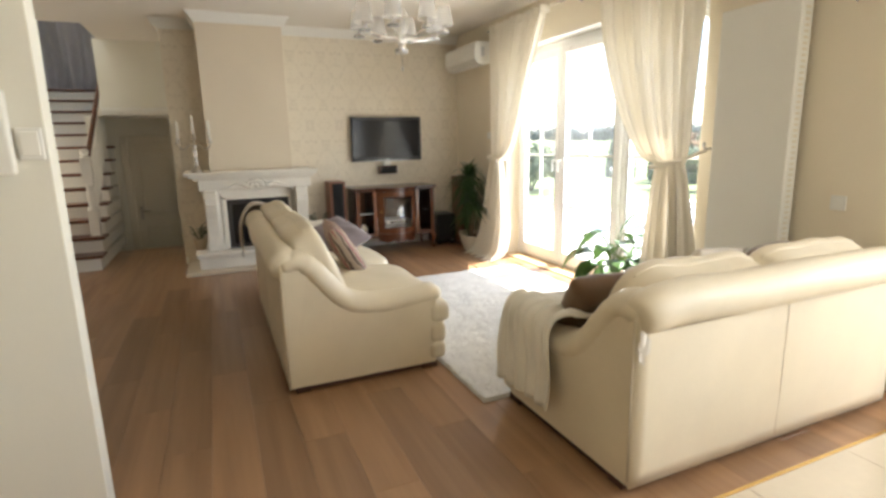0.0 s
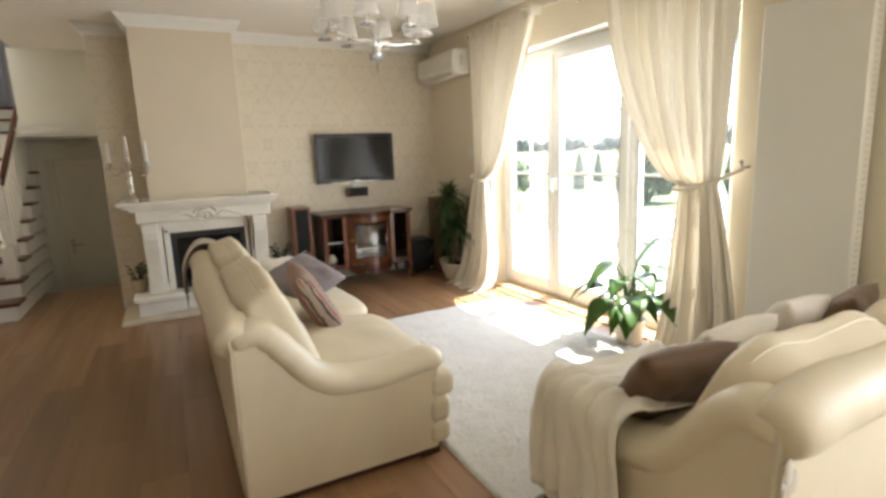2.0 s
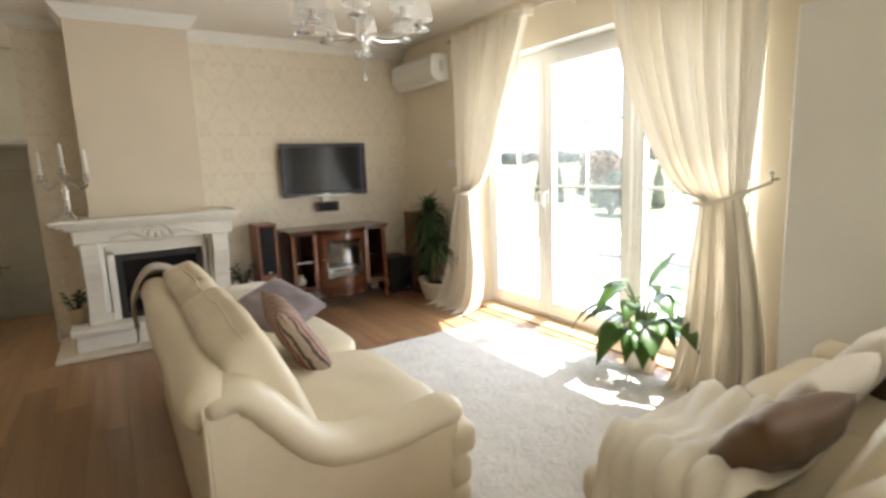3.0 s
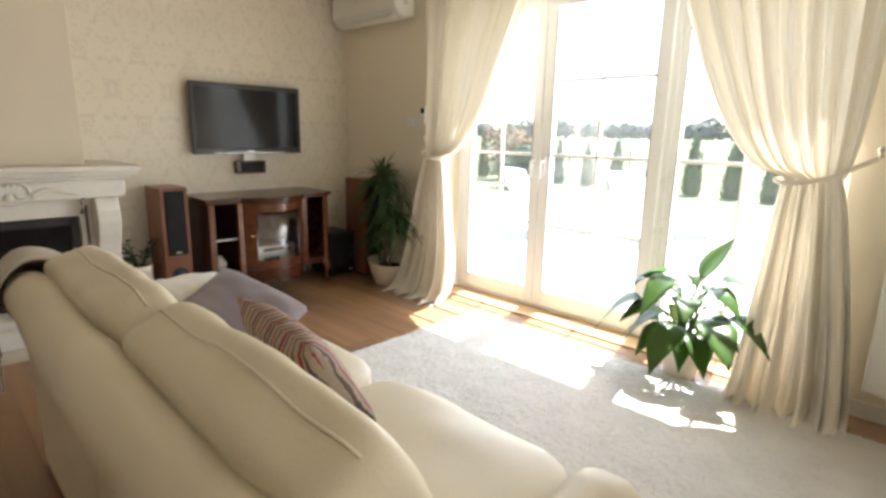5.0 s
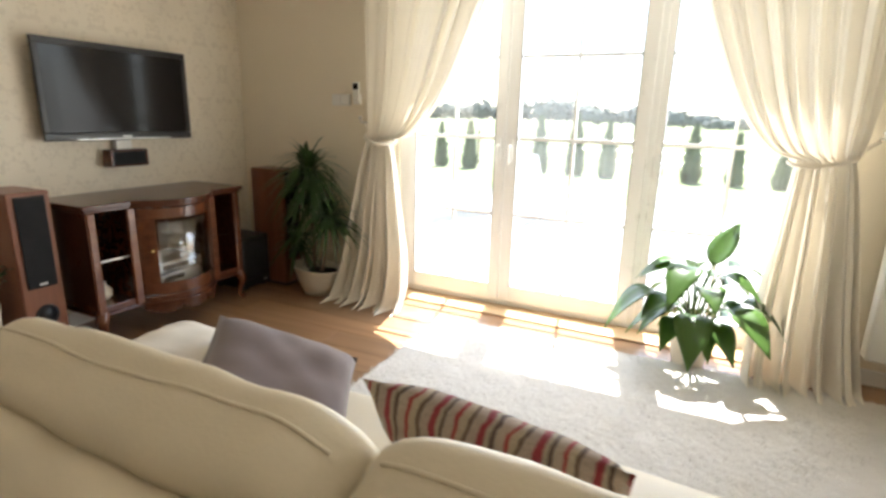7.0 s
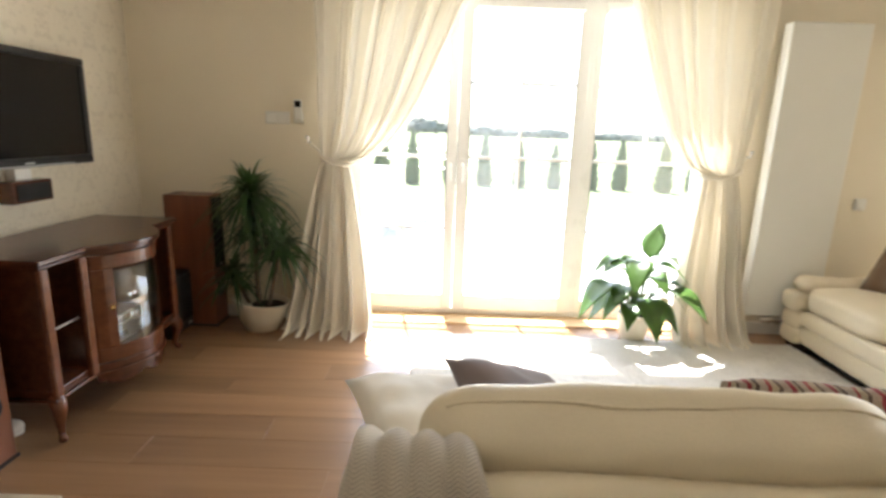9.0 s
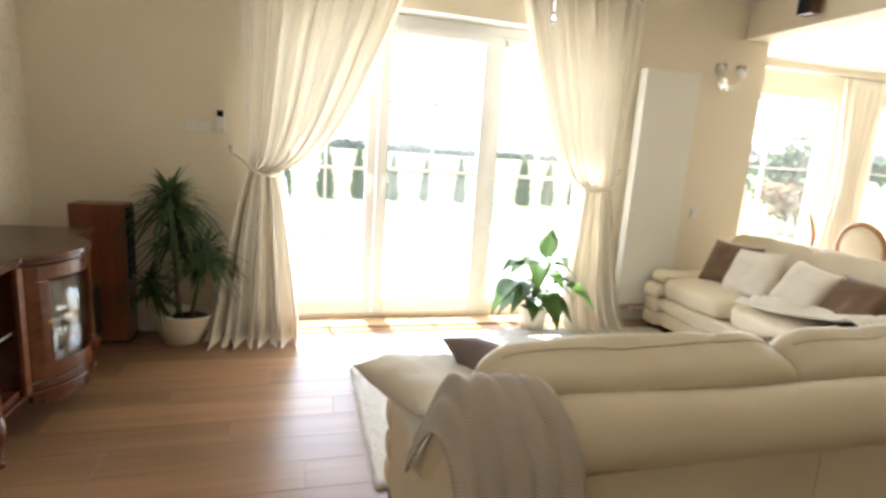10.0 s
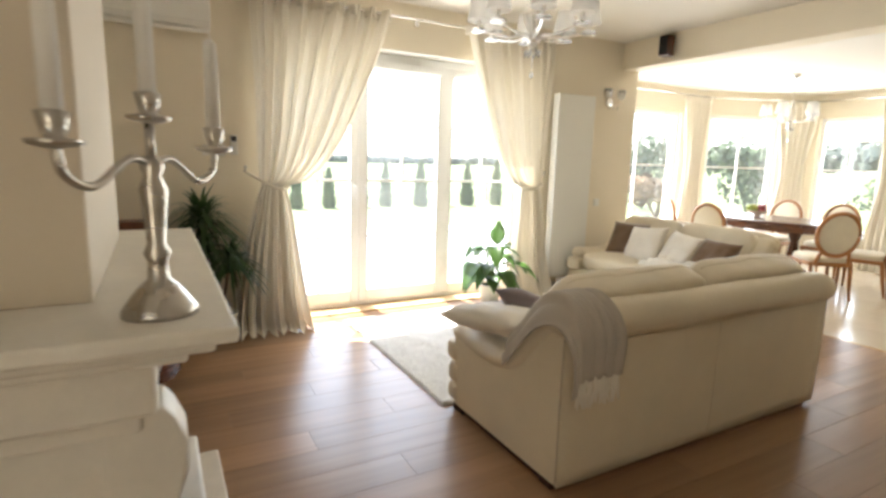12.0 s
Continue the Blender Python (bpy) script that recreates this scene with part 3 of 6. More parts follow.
# ---- curtains ----
def curtain(name, label, out_y, in_y, tie_out, tie_in, foot_out, foot_in, x=3.10, top=2.55, tie_z=1.13, folds=9, seed=1):
    """A floor-length curtain, gathered at the tie and pooling at its foot."""
    e = empty(name, pose(x, out_y, 0))
    n = 150

    def fn(u, v):
        z = top * (1 - v)
        if z > tie_z:
            w = (z - tie_z) / (top - tie_z)
            k = w ** 0.5
            a = tie_out + (out_y - tie_out) * w ** 0.5
            b = tie_in + (in_y - tie_in) * k
            amp = 0.028 + 0.026 * w
        else:
            w = 1 - z / tie_z
            k = w ** 0.8
            a = tie_out + (foot_out - tie_out) * k
            b = tie_in + (foot_in - tie_in) * k
            amp = 0.03 + 0.055 * w
        uu = u + 0.02 * noise.noise(Vector((u * 3, z * 1.4, seed)))
        y = a + (b - a) * uu
        ph = folds * 2 * math.pi * u + 0.7 * noise.noise(Vector((u * 6, z * 0.8, seed + 3)))
        dx = amp * (math.sin(ph) + 0.35 * math.sin(2.3 * ph + seed))
        bow = -0.05 * math.sin(math.pi * min(1, max(0, (z - tie_z) / (top - tie_z)))) * u
        pool = -0.10 * max(0.0, 1 - z / 0.45) ** 2
        if z < 0.10:
            pool -= (0.10 - z) * (0.9 + 0.15 * math.sin(ph * 0.5))
            z = max(0.006 + 0.004 * (1 + math.sin(ph)), z * 0.6)
        y += 0.25 * dx * math.cos(ph * 0.5)
        return Vector((dx + bow + pool, y - out_y, z))
    bm = bmesh.new()
    sheet(bm, fn, n, 70)
    finish(bm, "drape", "curtain", e, smooth=True)
    # heading tape
    bm = bmesh.new()
    sheet(bm, lambda u, v: Vector((-0.008 + 0.052 * (math.sin(folds * 2 * math.pi * u + 0.2) + 0.3 * math.sin(2.3 * folds * 2 * math.pi * u)), (in_y - out_y) * u, top - 0.005 - 0.075 * v)), n, 3)
    finish(bm, "heading", "curtain", e, smooth=True, solid=0.004)
    # tieback
    bm = bmesh.new()
    a, b = tie_out - out_y, tie_in - out_y
    s = 1 if b < a else -1
    loop = [(0.10, a + s * 0.10, tie_z + 0.10), (0.02, a + s * 0.02, tie_z + 0.05), (-0.085, a - s * 0.02, tie_z + 0.02), (-0.105, (a + b) / 2, tie_z - 0.01), (-0.085, b + s * 0.01, tie_z - 0.02), (0.0, b - s * 0.035, tie_z - 0.01), (0.075, b + s * 0.02, tie_z), (0.08, (a + b) / 2, tie_z + 0.02)]
    tube(bm, spline(loop, 40), 0.011, 8, 0.6)
    finish(bm, "tieback", "curtain", e, smooth=True)
    bm = bmesh.new()
    tube(bm, [(0.14, a + s * 0.11, tie_z + 0.11), (0.07, a + s * 0.11, tie_z + 0.11), (0.06, a + s * 0.11, tie_z + 0.135)], 0.007, 8)
    lathe(bm, [(0.001, 0), (0.012, 0.003), (0.014, 0.012), (0.008, 0.022), (0.001, 0.024)], 0.06, a + s * 0.11, tie_z + 0.13, 10)
    finish(bm, "holdback", "pewter", e, smooth=True)
    tagged(e, label, "curtain", "curtains at the terrace door")
    return e


curtain("curtain", "long ivory curtain tied back beside the terrace door", 5.72, 4.62, 5.67, 5.50, 5.93, 5.33, seed=1, folds=8)
curtain("curtain", "long ivory curtain tied back beside the terrace door", 2.88, 3.90, 2.99, 3.22, 2.79, 3.31, seed=4, folds=8)


def curtain_rail():
    e = empty("curtain_rail", pose(3.12, 4.3, 2.50))
    bm = bmesh.new()
    tube(bm, [(0, -1.42, 0.03), (0, 1.5, 0.03)], 0.011, 10)
    finish(bm, "rod", "chrome", e, smooth=True)
    for y in (-1.30, 0.02, 1.42):
        bm = bmesh.new()
        tube(bm, [(0.118, y, 0.03), (0.0, y, 0.03), (-0.004, y, 0.045)], 0.007, 8)
        box(bm, 0.112, 0.119, y - 0.02, y + 0.02, 0.0, 0.06)
        finish(bm, "bracket", "chrome", e)
    for y in (-1.44, 1.52):
        bm = bmesh.new()
        puff(bm, (0, y, 0.03), (0.035, 0.05, 0.035), 2, 4)
        finish(bm, "finial", "chrome", e, smooth=True)
    tagged(e, "chrome curtain rail on the wall over the terrace door", "curtain rail")


curtain_rail()


def bay_curtain(m, width, folds, seed, lean=0.0):
    bm = bmesh.new()

    def fn(u, v):
        z = 2.36 * (1 - v) + 0.01
        k = 1 - 0.45 * math.sin(math.pi * min(1, v * 1.1)) ** 2
        y = 0.03 * (math.sin(folds * 2 * math.pi * u + 0.5 * noise.noise(Vector((u * 5, z, seed)))) + 0.3 * math.sin(folds * 5 * u))
        return Vector((lean * v * (1 - v) + width * (0.5 + (u - 0.5) * k), y, z))
    sheet(bm, fn, 70, 24)
    ob = finish(bm, "dining_curtain", "curtain", smooth=True, solid=0.003)
    ob.matrix_world = m
    tagged(ob, "long ivory curtain hanging at the bay window", "curtain", "curtains in the dining bay")
    return ob


def bay_frame(i):
    a, b = (Vector((*p, 0)) for p in BAY[i])
    d = (b - a).normalized()
    return Matrix.Translation(a) @ Matrix.Rotation(math.atan2(d.y, d.x), 4, "Z")


for i, at, w, s in ((0, 0.10, 0.42, 1), (0, 1.82, 0.52, 2), (1, 1.10, 0.62, 3), (2, 0.95, 0.45, 4), (2, 1.75, 0.4, 5)):
    bay_curtain(bay_frame(i) @ Matrix.Translation((at, -0.16, 0)), w, 5, s)


def bay_rail():
    e = empty("curtain_rail", pose(3.6, -0.5, 2.38))
    pts = []
    for i, ((a, b)) in enumerate(BAY):
        f = bay_frame(i)
        L = (Vector(b) - Vector(a)).length
        for s in ((0.05, L - 0.08) if i == 0 else (0.08, L - 0.08)):
            pts.append(f @ Vector((s, -0.16, 0)) - Vector((3.6, -0.5, 0)))
    bm = bmesh.new()
    for p, q in zip(pts, pts[1:]):
        tube(bm, [p, q], 0.011, 8)
    finish(bm, "rod", "chrome", e, smooth=True)
    for k in range(3):
        f = bay_frame(k)
        L = (Vector(BAY[k][1]) - Vector(BAY[k][0])).length
        for s in (0.15, L - 0.3):
            p = f @ Vector((s, -0.16, 0)) - Vector((3.6, -0.5, 0))
            q = f @ Vector((s, -0.001, 0)) - Vector((3.6, -0.5, 0))
            bm = bmesh.new()
            tube(bm, [p, q], 0.006, 6)
            finish(bm, "bracket", "chrome", e)
    tagged(e, "thin chrome curtain rail along the dining bay", "curtain rail")


bay_rail()


# ---- fireplace ----
def fireplace():
    e = empty("fireplace", pose(0.495, 6.50, 0))
    boxes("hearth_slab", "hearth", [(-0.735, 0.81, -0.30, 0.445, 0, 0.035)], e, bevel=0.006)
    boxes("plinth", "stone", [(-0.60, 0.61, -0.18, 0.445, 0.035, 0.165), (-0.63, 0.64, -0.21, 0.445, 0.165, 0.215)], e, bevel=0.012)
    for s in (-1, 1):
        bm = bmesh.new()
        x0, x1 = (-0.50, -0.33) if s < 0 else (0.42, 0.59)
        box(bm, x0, x1, -0.06, 0.445, 0.215, 0.30)
        box(bm, x0 + 0.01, x1 - 0.01, -0.045, 0.445, 0.30, 0.83)
        box(bm, x0 - 0.008, x1 + 0.008, -0.07, 0.445, 0.83, 0.87)
        for k in range(4):
            xx = x0 + 0.03 + k * 0.034
            box(bm, xx, xx + 0.014, -0.057, -0.04, 0.34, 0.80)
        finish(bm, "pilaster", "stone", e, bevel=0.006)
    # scrolled consoles under the shelf
    for x0, x1 in ((-0.515, -0.345), (0.435, 0.605)):
        bm = bmesh.new()
        prof = [(-0.062, 0.26), (-0.058, 0.38), (-0.066, 0.48), (-0.09, 0.57), (-0.125, 0.65), (-0.148, 0.72), (-0.15, 0.79), (-0.13, 0.84), (-0.11, 0.869), (0.0, 0.869), (0.0, 0.26)]
        lo = [bm.verts.new((x0 + 0.02, y, z)) for y, z in prof]
        hi = [bm.verts.new((x1 - 0.02, y, z)) for y, z in prof]
        bm.faces.new(lo)
        bm.faces.new(hi[::-1])
        for i in range(len(prof)):
            j = (i + 1) % len(prof)
            bm.faces.new((lo[i], lo[j], hi[j], hi[i]))
        finish(bm, "console", "stone", e, bevel=0.01)
    boxes("surround", "stone", [(-0.33, -0.275, -0.02, 0.445, 0.215, 0.80), (0.385, 0.42, -0.02, 0.445, 0.215, 0.80), (-0.33, 0.42, -0.02, 0.445, 0.755, 0.87)], e, bevel=0.008)
    boxes("frieze", "stone", [(-0.535, 0.635, -0.10, 0.445, 0.87, 0.985)], e, bevel=0.01)
    boxes("shelf", "stone", [(-0.58, 0.665, -0.155, 0.445, 0.985, 1.012), (-0.62, 0.69, -0.20, 0.445, 1.012, 1.038), (-0.66, 0.70, -0.235, 0.445, 1.038, 1.07)], e, bevel=0.008, segments=3)
    # carved shell and side scrolls
    bm = bmesh.new()
    for k in range(9):
        a = math.pi * (k / 8)
        c = (0.05 + 0.055 * math.cos(a), -0.105, 0.905 + 0.045 * math.sin(a))
        puff(bm, c, (0.034, 0.03, 0.06), 2, 3, turn=Matrix.Rotation(-(a - math.pi / 2), 3, "Y"))
    puff(bm, (0.05, -0.108, 0.905), (0.05, 0.035, 0.05), 2, 4)
    ring = [(0.05 + 0.098 * math.cos(a), -0.103, 0.925 + 0.066 * math.sin(a)) for a in (2 * math.pi * k / 28 for k in range(29))]
    tube(bm, ring, 0.009, 6)
    for s in (-1, 1):
        tube(bm, spline([(0.05 + s * 0.10, -0.103, 0.90), (0.05 + s * 0.18, -0.103, 0.935), (0.05 + s * 0.26, -0.103, 0.915), (0.05 + s * 0.33, -0.103, 0.90)], 16), [0.02 - 0.0008 * k for k in range(17)], 6)
    finish(bm, "carving", "stone", e, smooth=True)
    # firebox with door frame
    boxes("firebox", "firebox", [(-0.275, 0.385, 0.30, 0.44, 0.215, 0.755), (-0.275, -0.25, 0.02, 0.30, 0.215, 0.755), (0.36, 0.385, 0.02, 0.30, 0.215, 0.755), (-0.25, 0.36, 0.02, 0.30, 0.215, 0.24), (-0.25, 0.36, 0.02, 0.30, 0.73, 0.755)], e)
    boxes("fire_door_frame", "firebox", [(-0.27, -0.225, -0.012, 0.02, 0.22, 0.75), (0.335, 0.38, -0.012, 0.02, 0.22, 0.75), (-0.225, 0.335, -0.012, 0.02, 0.70, 0.75), (-0.225, 0.335, -0.012, 0.02, 0.22, 0.26), (0.04, 0.07, -0.016, -0.004, 0.23, 0.245)], e, bevel=0.006)
    boxes("fire_glass", "screen", [(-0.225, 0.335, 0.002, 0.008, 0.26, 0.70)], e)
    tagged(e, "white carved stone fireplace with dark glazed firebox", "fireplace")


fireplace()


def candelabrum():
    e = empty("candelabrum", pose(-0.03, 6.385, 1.07, 0, 0, -38) @ Matrix.Diagonal((1.15, 1.15, 1.2, 1)))
    bm = bmesh.new()
    lathe(bm, [(0.056, 0), (0.056, 0.008), (0.05, 0.016), (0.04, 0.03), (0.028, 0.045), (0.016, 0.055), (0.014, 0.08), (0.020, 0.095), (0.013, 0.11), (0.017, 0.16), (0.021, 0.19), (0.013, 0.21), (0.018, 0.225), (0.010, 0.24)], seg=20)
    finish(bm, "stem", "pewter", e, smooth=True)
    bm = bmesh.new()
    for s in (-1, 1):
        tube(bm, spline([(0, 0, 0.225), (s * 0.045, 0, 0.235), (s * 0.11, 0, 0.20), (s * 0.155, 0, 0.215), (s * 0.165, 0, 0.25)], 24), 0.006, 8)
    tube(bm, [(0, 0, 0.23), (0, 0, 0.29)], 0.007, 8)
    finish(bm, "arm", "pewter", e, smooth=True)
    for x, z in ((-0.165, 0.245), (0, 0.285), (0.165, 0.245)):
        bm = bmesh.new()
        lathe(bm, [(0.006, 0), (0.030, 0.006), (0.032, 0.012), (0.012, 0.014), (0.016, 0.03), (0.019, 0.044), (0.012, 0.046)], x, 0, z, 16)
        finish(bm, "cup", "pewter", e, smooth=True)
        bm = bmesh.new()
        lathe(bm, [(0.0125, 0), (0.012, 0.10), (0.011, 0.145), (0.006, 0.152), (0.0012, 0.153), (0.001, 0.162)], x, 0, z + 0.04, 14)
        finish(bm, "candle", "wax", e, smooth=True)
    tagged(e, "silver three-armed candelabrum with white candles on the mantel", "candelabrum")


candelabrum()


def leaf(bm, base, tip, width, droop=0.0, fold=0.15, seg=6):
    """A broad pointed leaf from base to tip."""
    base, tip = Vector(base), Vector(tip)
    d = tip - base
    L = d.length
    side = d.cross(Vector((0, 0, 1)))
    side = side.normalized() if side.length > 1e-4 else Vector((1, 0, 0))
    up = side.cross(d).normalized()
    rows = []
    for i in range(seg + 1):
        t = i / seg
        w = width / 2 * (math.sin(math.pi * t ** 0.75) * (1 - 0.25 * t) + 0.02)
        if i == seg:
            w = 0.002
        c = base + d * t - Vector((0, 0, droop * L * t * t))
        rows.append([bm.verts.new(c + side * w * s + up * (abs(s) * fold * w * 2)) for s in (-1, -0.5, 0, 0.5, 1)])
    for a, b in zip(rows, rows[1:]):
        for i in range(4):
            bm.faces.new((a[i], a[i + 1], b[i + 1], b[i]))


def small_pot_plant(name, label, place, potmat, h, r, n, reach, rise, seed):
    e = empty(name, pose(*place))
    rnd = random.Random(seed)
    bm = bmesh.new()
    lathe(bm, [(r * 0.72, 0), (r * 0.8, 0.004), (r, h * 0.85), (r * 1.03, h * 0.88), (r * 1.03, h), (r * 0.93, h), (r * 0.9, h - 0.015)], seg=22)
    finish(bm, "pot", potmat, e, smooth=True)
    bm = bmesh.new()
    lathe(bm, [(r * 0.9, h - 0.03), (r * 0.9, h - 0.014), (r * 0.3, h - 0.008)], seg=14)
    finish(bm, "soil", "soil", e)
    bm = bmesh.new()
    for k in range(n):
        a = rnd.uniform(0, 2 * math.pi)
        t = rnd.uniform(0.35, 1)
        stem_tip = Vector((reach * t * math.cos(a), reach * t * math.sin(a), h + rise * rnd.uniform(0.35, 1.0)))
        foot = Vector((0.02 * math.cos(a), 0.02 * math.sin(a), h - 0.015))
        midp = foot.lerp(stem_tip, 0.5) + Vector((0, 0, 0.03))
        tube(bm, [foot, midp, stem_tip], 0.0035, 5)
        for q in range(5):
            b0 = foot.lerp(stem_tip, 0.35 + 0.15 * q)
            aa = a + (1 if q % 2 else -1) * 1.0
            leaf(bm, b0, b0 + Vector((0.06 * math.cos(aa), 0.06 * math.sin(aa), 0.025)), 0.034, 0.2, seg=4)
    finish(bm, "foliage", "dark_leaf", e, smooth=True, solid=0.001)
    tagged(e, label, "potted plant", "small plants by the fireplace")


small_pot_plant("potted_plant", "small dark-leaved plant in a beige pot on the hearth", (-0.085, 6.60, 0.215), "ceramic_dark", 0.13, 0.07, 8, 0.09, 0.16, 3)
small_pot_plant("potted_plant", "small green plant in a white pot beside the fireplace", (1.24, 6.70, 0.0), "ceramic", 0.34, 0.085, 9, 0.16, 0.18, 5)


# ---- television corner ----
def television():
    e = empty("television", pose(2.205, 6.945, 1.105))
    boxes("body", "black", [(-0.44, 0.44, -0.06, -0.012, 0.02, 0.53), (-0.16, 0.16, -0.012, 0.0, 0.14, 0.42)], e, bevel=0.01)
    boxes("bezel", "black", [(-0.465, 0.465, -0.085, -0.06, 0.515, 0.55), (-0.465, 0.465, -0.085, -0.06, 0.0, 0.045), (-0.465, -0.435, -0.085, -0.06, 0.045, 0.515), (0.435, 0.465, -0.085, -0.06, 0.045, 0.515)], e, bevel=0.006)
    boxes("screen", "screen", [(-0.435, 0.435, -0.074, -0.062, 0.045, 0.515)], e)
    boxes("chin_strip", "silver", [(-0.30, 0.30, -0.0885, -0.086, 0.004, 0.010), (-0.03, 0.03, -0.0885, -0.086, 0.016, 0.024)], e)
    tagged(e, "black flat-screen television mounted on the wallpapered wall", "television")


television()


def centre_speaker():
    e = empty("centre_speaker", pose(2.205, 6.948, 0.94))
    boxes("body", "mahogany", [(-0.125, 0.125, -0.09, -0.012, 0, 0.105)], e, bevel=0.008)
    boxes("grille", "grille", [(-0.105, 0.105, -0.095, -0.089, 0.012, 0.093)], e, bevel=0.003)
    boxes("bracket", "trim", [(-0.05, 0.05, -0.05, 0.0, 0.105, 0.16), (-0.05, 0.05, -0.012, 0.0, 0.02, 0.105)], e, bevel=0.004)
    tagged(e, "small dark wooden centre speaker on a white wall bracket", "speaker")


centre_speaker()


def tower_speaker(x, y):
    e = empty("floor_speaker", pose(x, y, 0))
    boxes("cabinet", "cherry", [(-0.095, 0.095, -0.15, 0.15, 0.012, 0.885)], e, bevel=0.006)
    boxes("base", "black", [(-0.10, 0.10, -0.155, 0.155, 0, 0.012)], e)
    boxes("grille", "grille", [(-0.068, 0.068, -0.162, -0.149, 0.40, 0.865)], e, bevel=0.008)
    bm = bmesh.new()
    ring = [(0.05 * math.cos(a), -0.152, 0.25 + 0.05 * math.sin(a)) for a in (2 * math.pi * k / 24 for k in range(25))]
    tube(bm, ring, 0.007, 6)
    tube(bm, [(0, -0.151, 0.25), (0, -0.1495, 0.25)], 0.045, 20)
    finish(bm, "bass_port", "black", e, smooth=True)
    boxes("badge", "silver", [(-0.018, 0.018, -0.1635, -0.161, 0.415, 0.425)], e)
    return tagged(e, "cherry-veneered floor-standing speaker with black grille", "speaker", "floor speakers")


spk = tower_speaker(1.47, 6.72)
copy_thing(spk, pose(3.11, 6.53, 0))


def subwoofer():
    e = empty("subwoofer", pose(2.87, 6.70, 0))
    boxes("body", "black", [(-0.13, 0.13, -0.17, 0.17, 0.02, 0.40)], e, bevel=0.008)
    boxes("grille", "grille", [(-0.115, 0.115, -0.18, -0.169, 0.09, 0.38)], e, bevel=0.01)
    boxes("feet", "black", [(sx * 0.09 - 0.02, sx * 0.09 + 0.02, sy * 0.12 - 0.02, sy * 0.12 + 0.02, 0, 0.02) for sx in (-1, 1) for sy in (-1, 1)], e)
    boxes("label_plate", "silver", [(0.06, 0.10, -0.1725, -0.169, 0.045, 0.06)], e)
    tagged(e, "black box subwoofer on the floor beside the cabinet", "speaker")


subwoofer()


def tv_cabinet():
    """Bow-fronted cabinet: open shelves either side of a curved glass door."""
    e = empty("television_cabinet", pose(2.16, 6.68, 0))
    W, back, front, bow = 0.50, 0.22, -0.22, 0.13

    def outline(grow):
        pts = [(-W - grow, back)]
        pts += [(-W - grow, front - grow), (-0.27, front - grow)]
        for k in range(13):
            t = k / 12
            x = -0.25 + 0.5 * t
            pts.append((x, front - grow - 0.02 - bow * math.sin(math.pi * t) ** 0.8))
        pts += [(0.27, front - grow), (W + grow, front - grow), (W + grow, back)]
        return pts[::-1]
    bm = bmesh.new()
    prism(bm, outline(0.03), 0.775, 0.80)
    prism(bm, outline(0.015), 0.755, 0.775)
    finish(bm, "top", "mahogany", e, bevel=0.006)
    bm = bmesh.new()
    prism(bm, outline(0.0), 0.20, 0.235)
    prism(bm, outline(0.012), 0.185, 0.20)
    finish(bm, "bottom", "mahogany", e, bevel=0.004)
    boxes("carcass", "mahogany", [(-W, -W + 0.025, front + 0.01, back, 0.235, 0.755), (W - 0.025, W, front + 0.01, back, 0.235, 0.755), (-W + 0.025, W - 0.025, back - 0.012, back, 0.235, 0.755),
                                  (-0.285, -0.262, front, back - 0.012, 0.235, 0.755), (0.262, 0.285, front, back - 0.012, 0.235, 0.755)], e, bevel=0.003)
    boxes("post", "mahogany_light", [(-W - 0.004, -W + 0.04, front - 0.012, front + 0.01, 0.20, 0.755), (W - 0.04, W + 0.004, front - 0.012, front + 0.01, 0.20, 0.755), (-0.295, -0.25, front - 0.025, front, 0.20, 0.755), (0.25, 0.295, front - 0.025, front, 0.20, 0.755)], e, bevel=0.006)
    boxes("shelf", "glass", [(-W + 0.025, -0.285, front + 0.02, back - 0.012, 0.48, 0.487), (0.285, W - 0.025, front + 0.02, back - 0.012, 0.48, 0.487), (-0.262, 0.262, front + 0.02, back - 0.012, 0.52, 0.527)], e)
    boxes("shelf_edge", "silver", [(-W + 0.025, -0.285, front + 0.017, front + 0.02, 0.479, 0.488)], e)

    def curve(t, off=0.0):
        return Vector((-0.245 + 0.49 * t, front - 0.02 - off - bow * math.sin(math.pi * t) ** 0.8, 0))
    bm = bmesh.new()
    n = 16
    for z0, z1, t0, t1 in ((0.24, 0.31, 0, 1), (0.685, 0.75, 0, 1), (0.31, 0.685, 0, 0.13), (0.31, 0.685, 0.87, 1)):
        k = max(2, int(n * (t1 - t0)))
        out = [curve(t0 + (t1 - t0) * i / k, 0.006) for i in range(k + 1)]
        inn = [curve(t0 + (t1 - t0) * i / k, -0.016) for i in range(k + 1)]
        prism(bm, [(p.x, p.y) for p in out + inn[::-1]], z0, z1)
    finish(bm, "door", "mahogany_light", e, bevel=0.004)
    bm = bmesh.new()
    sheet(bm, lambda u, v: curve(0.13 + 0.74 * u, -0.004) + Vector((0, 0, 0.31 + 0.375 * v)), 14, 1)
    finish(bm, "door_glass", "cabinet_glass", e, smooth=True, solid=0.003)
    bm = bmesh.new()
    lathe(bm, [(0.004, 0), (0.012, 0.006), (0.012, 0.014), (0.002, 0.02)], -0.222, -0.315, 0.50, 10)
    finish(bm, "knob", "brass", e, smooth=True)
    # scalloped apron
    bm = bmesh.new()
    k = 20
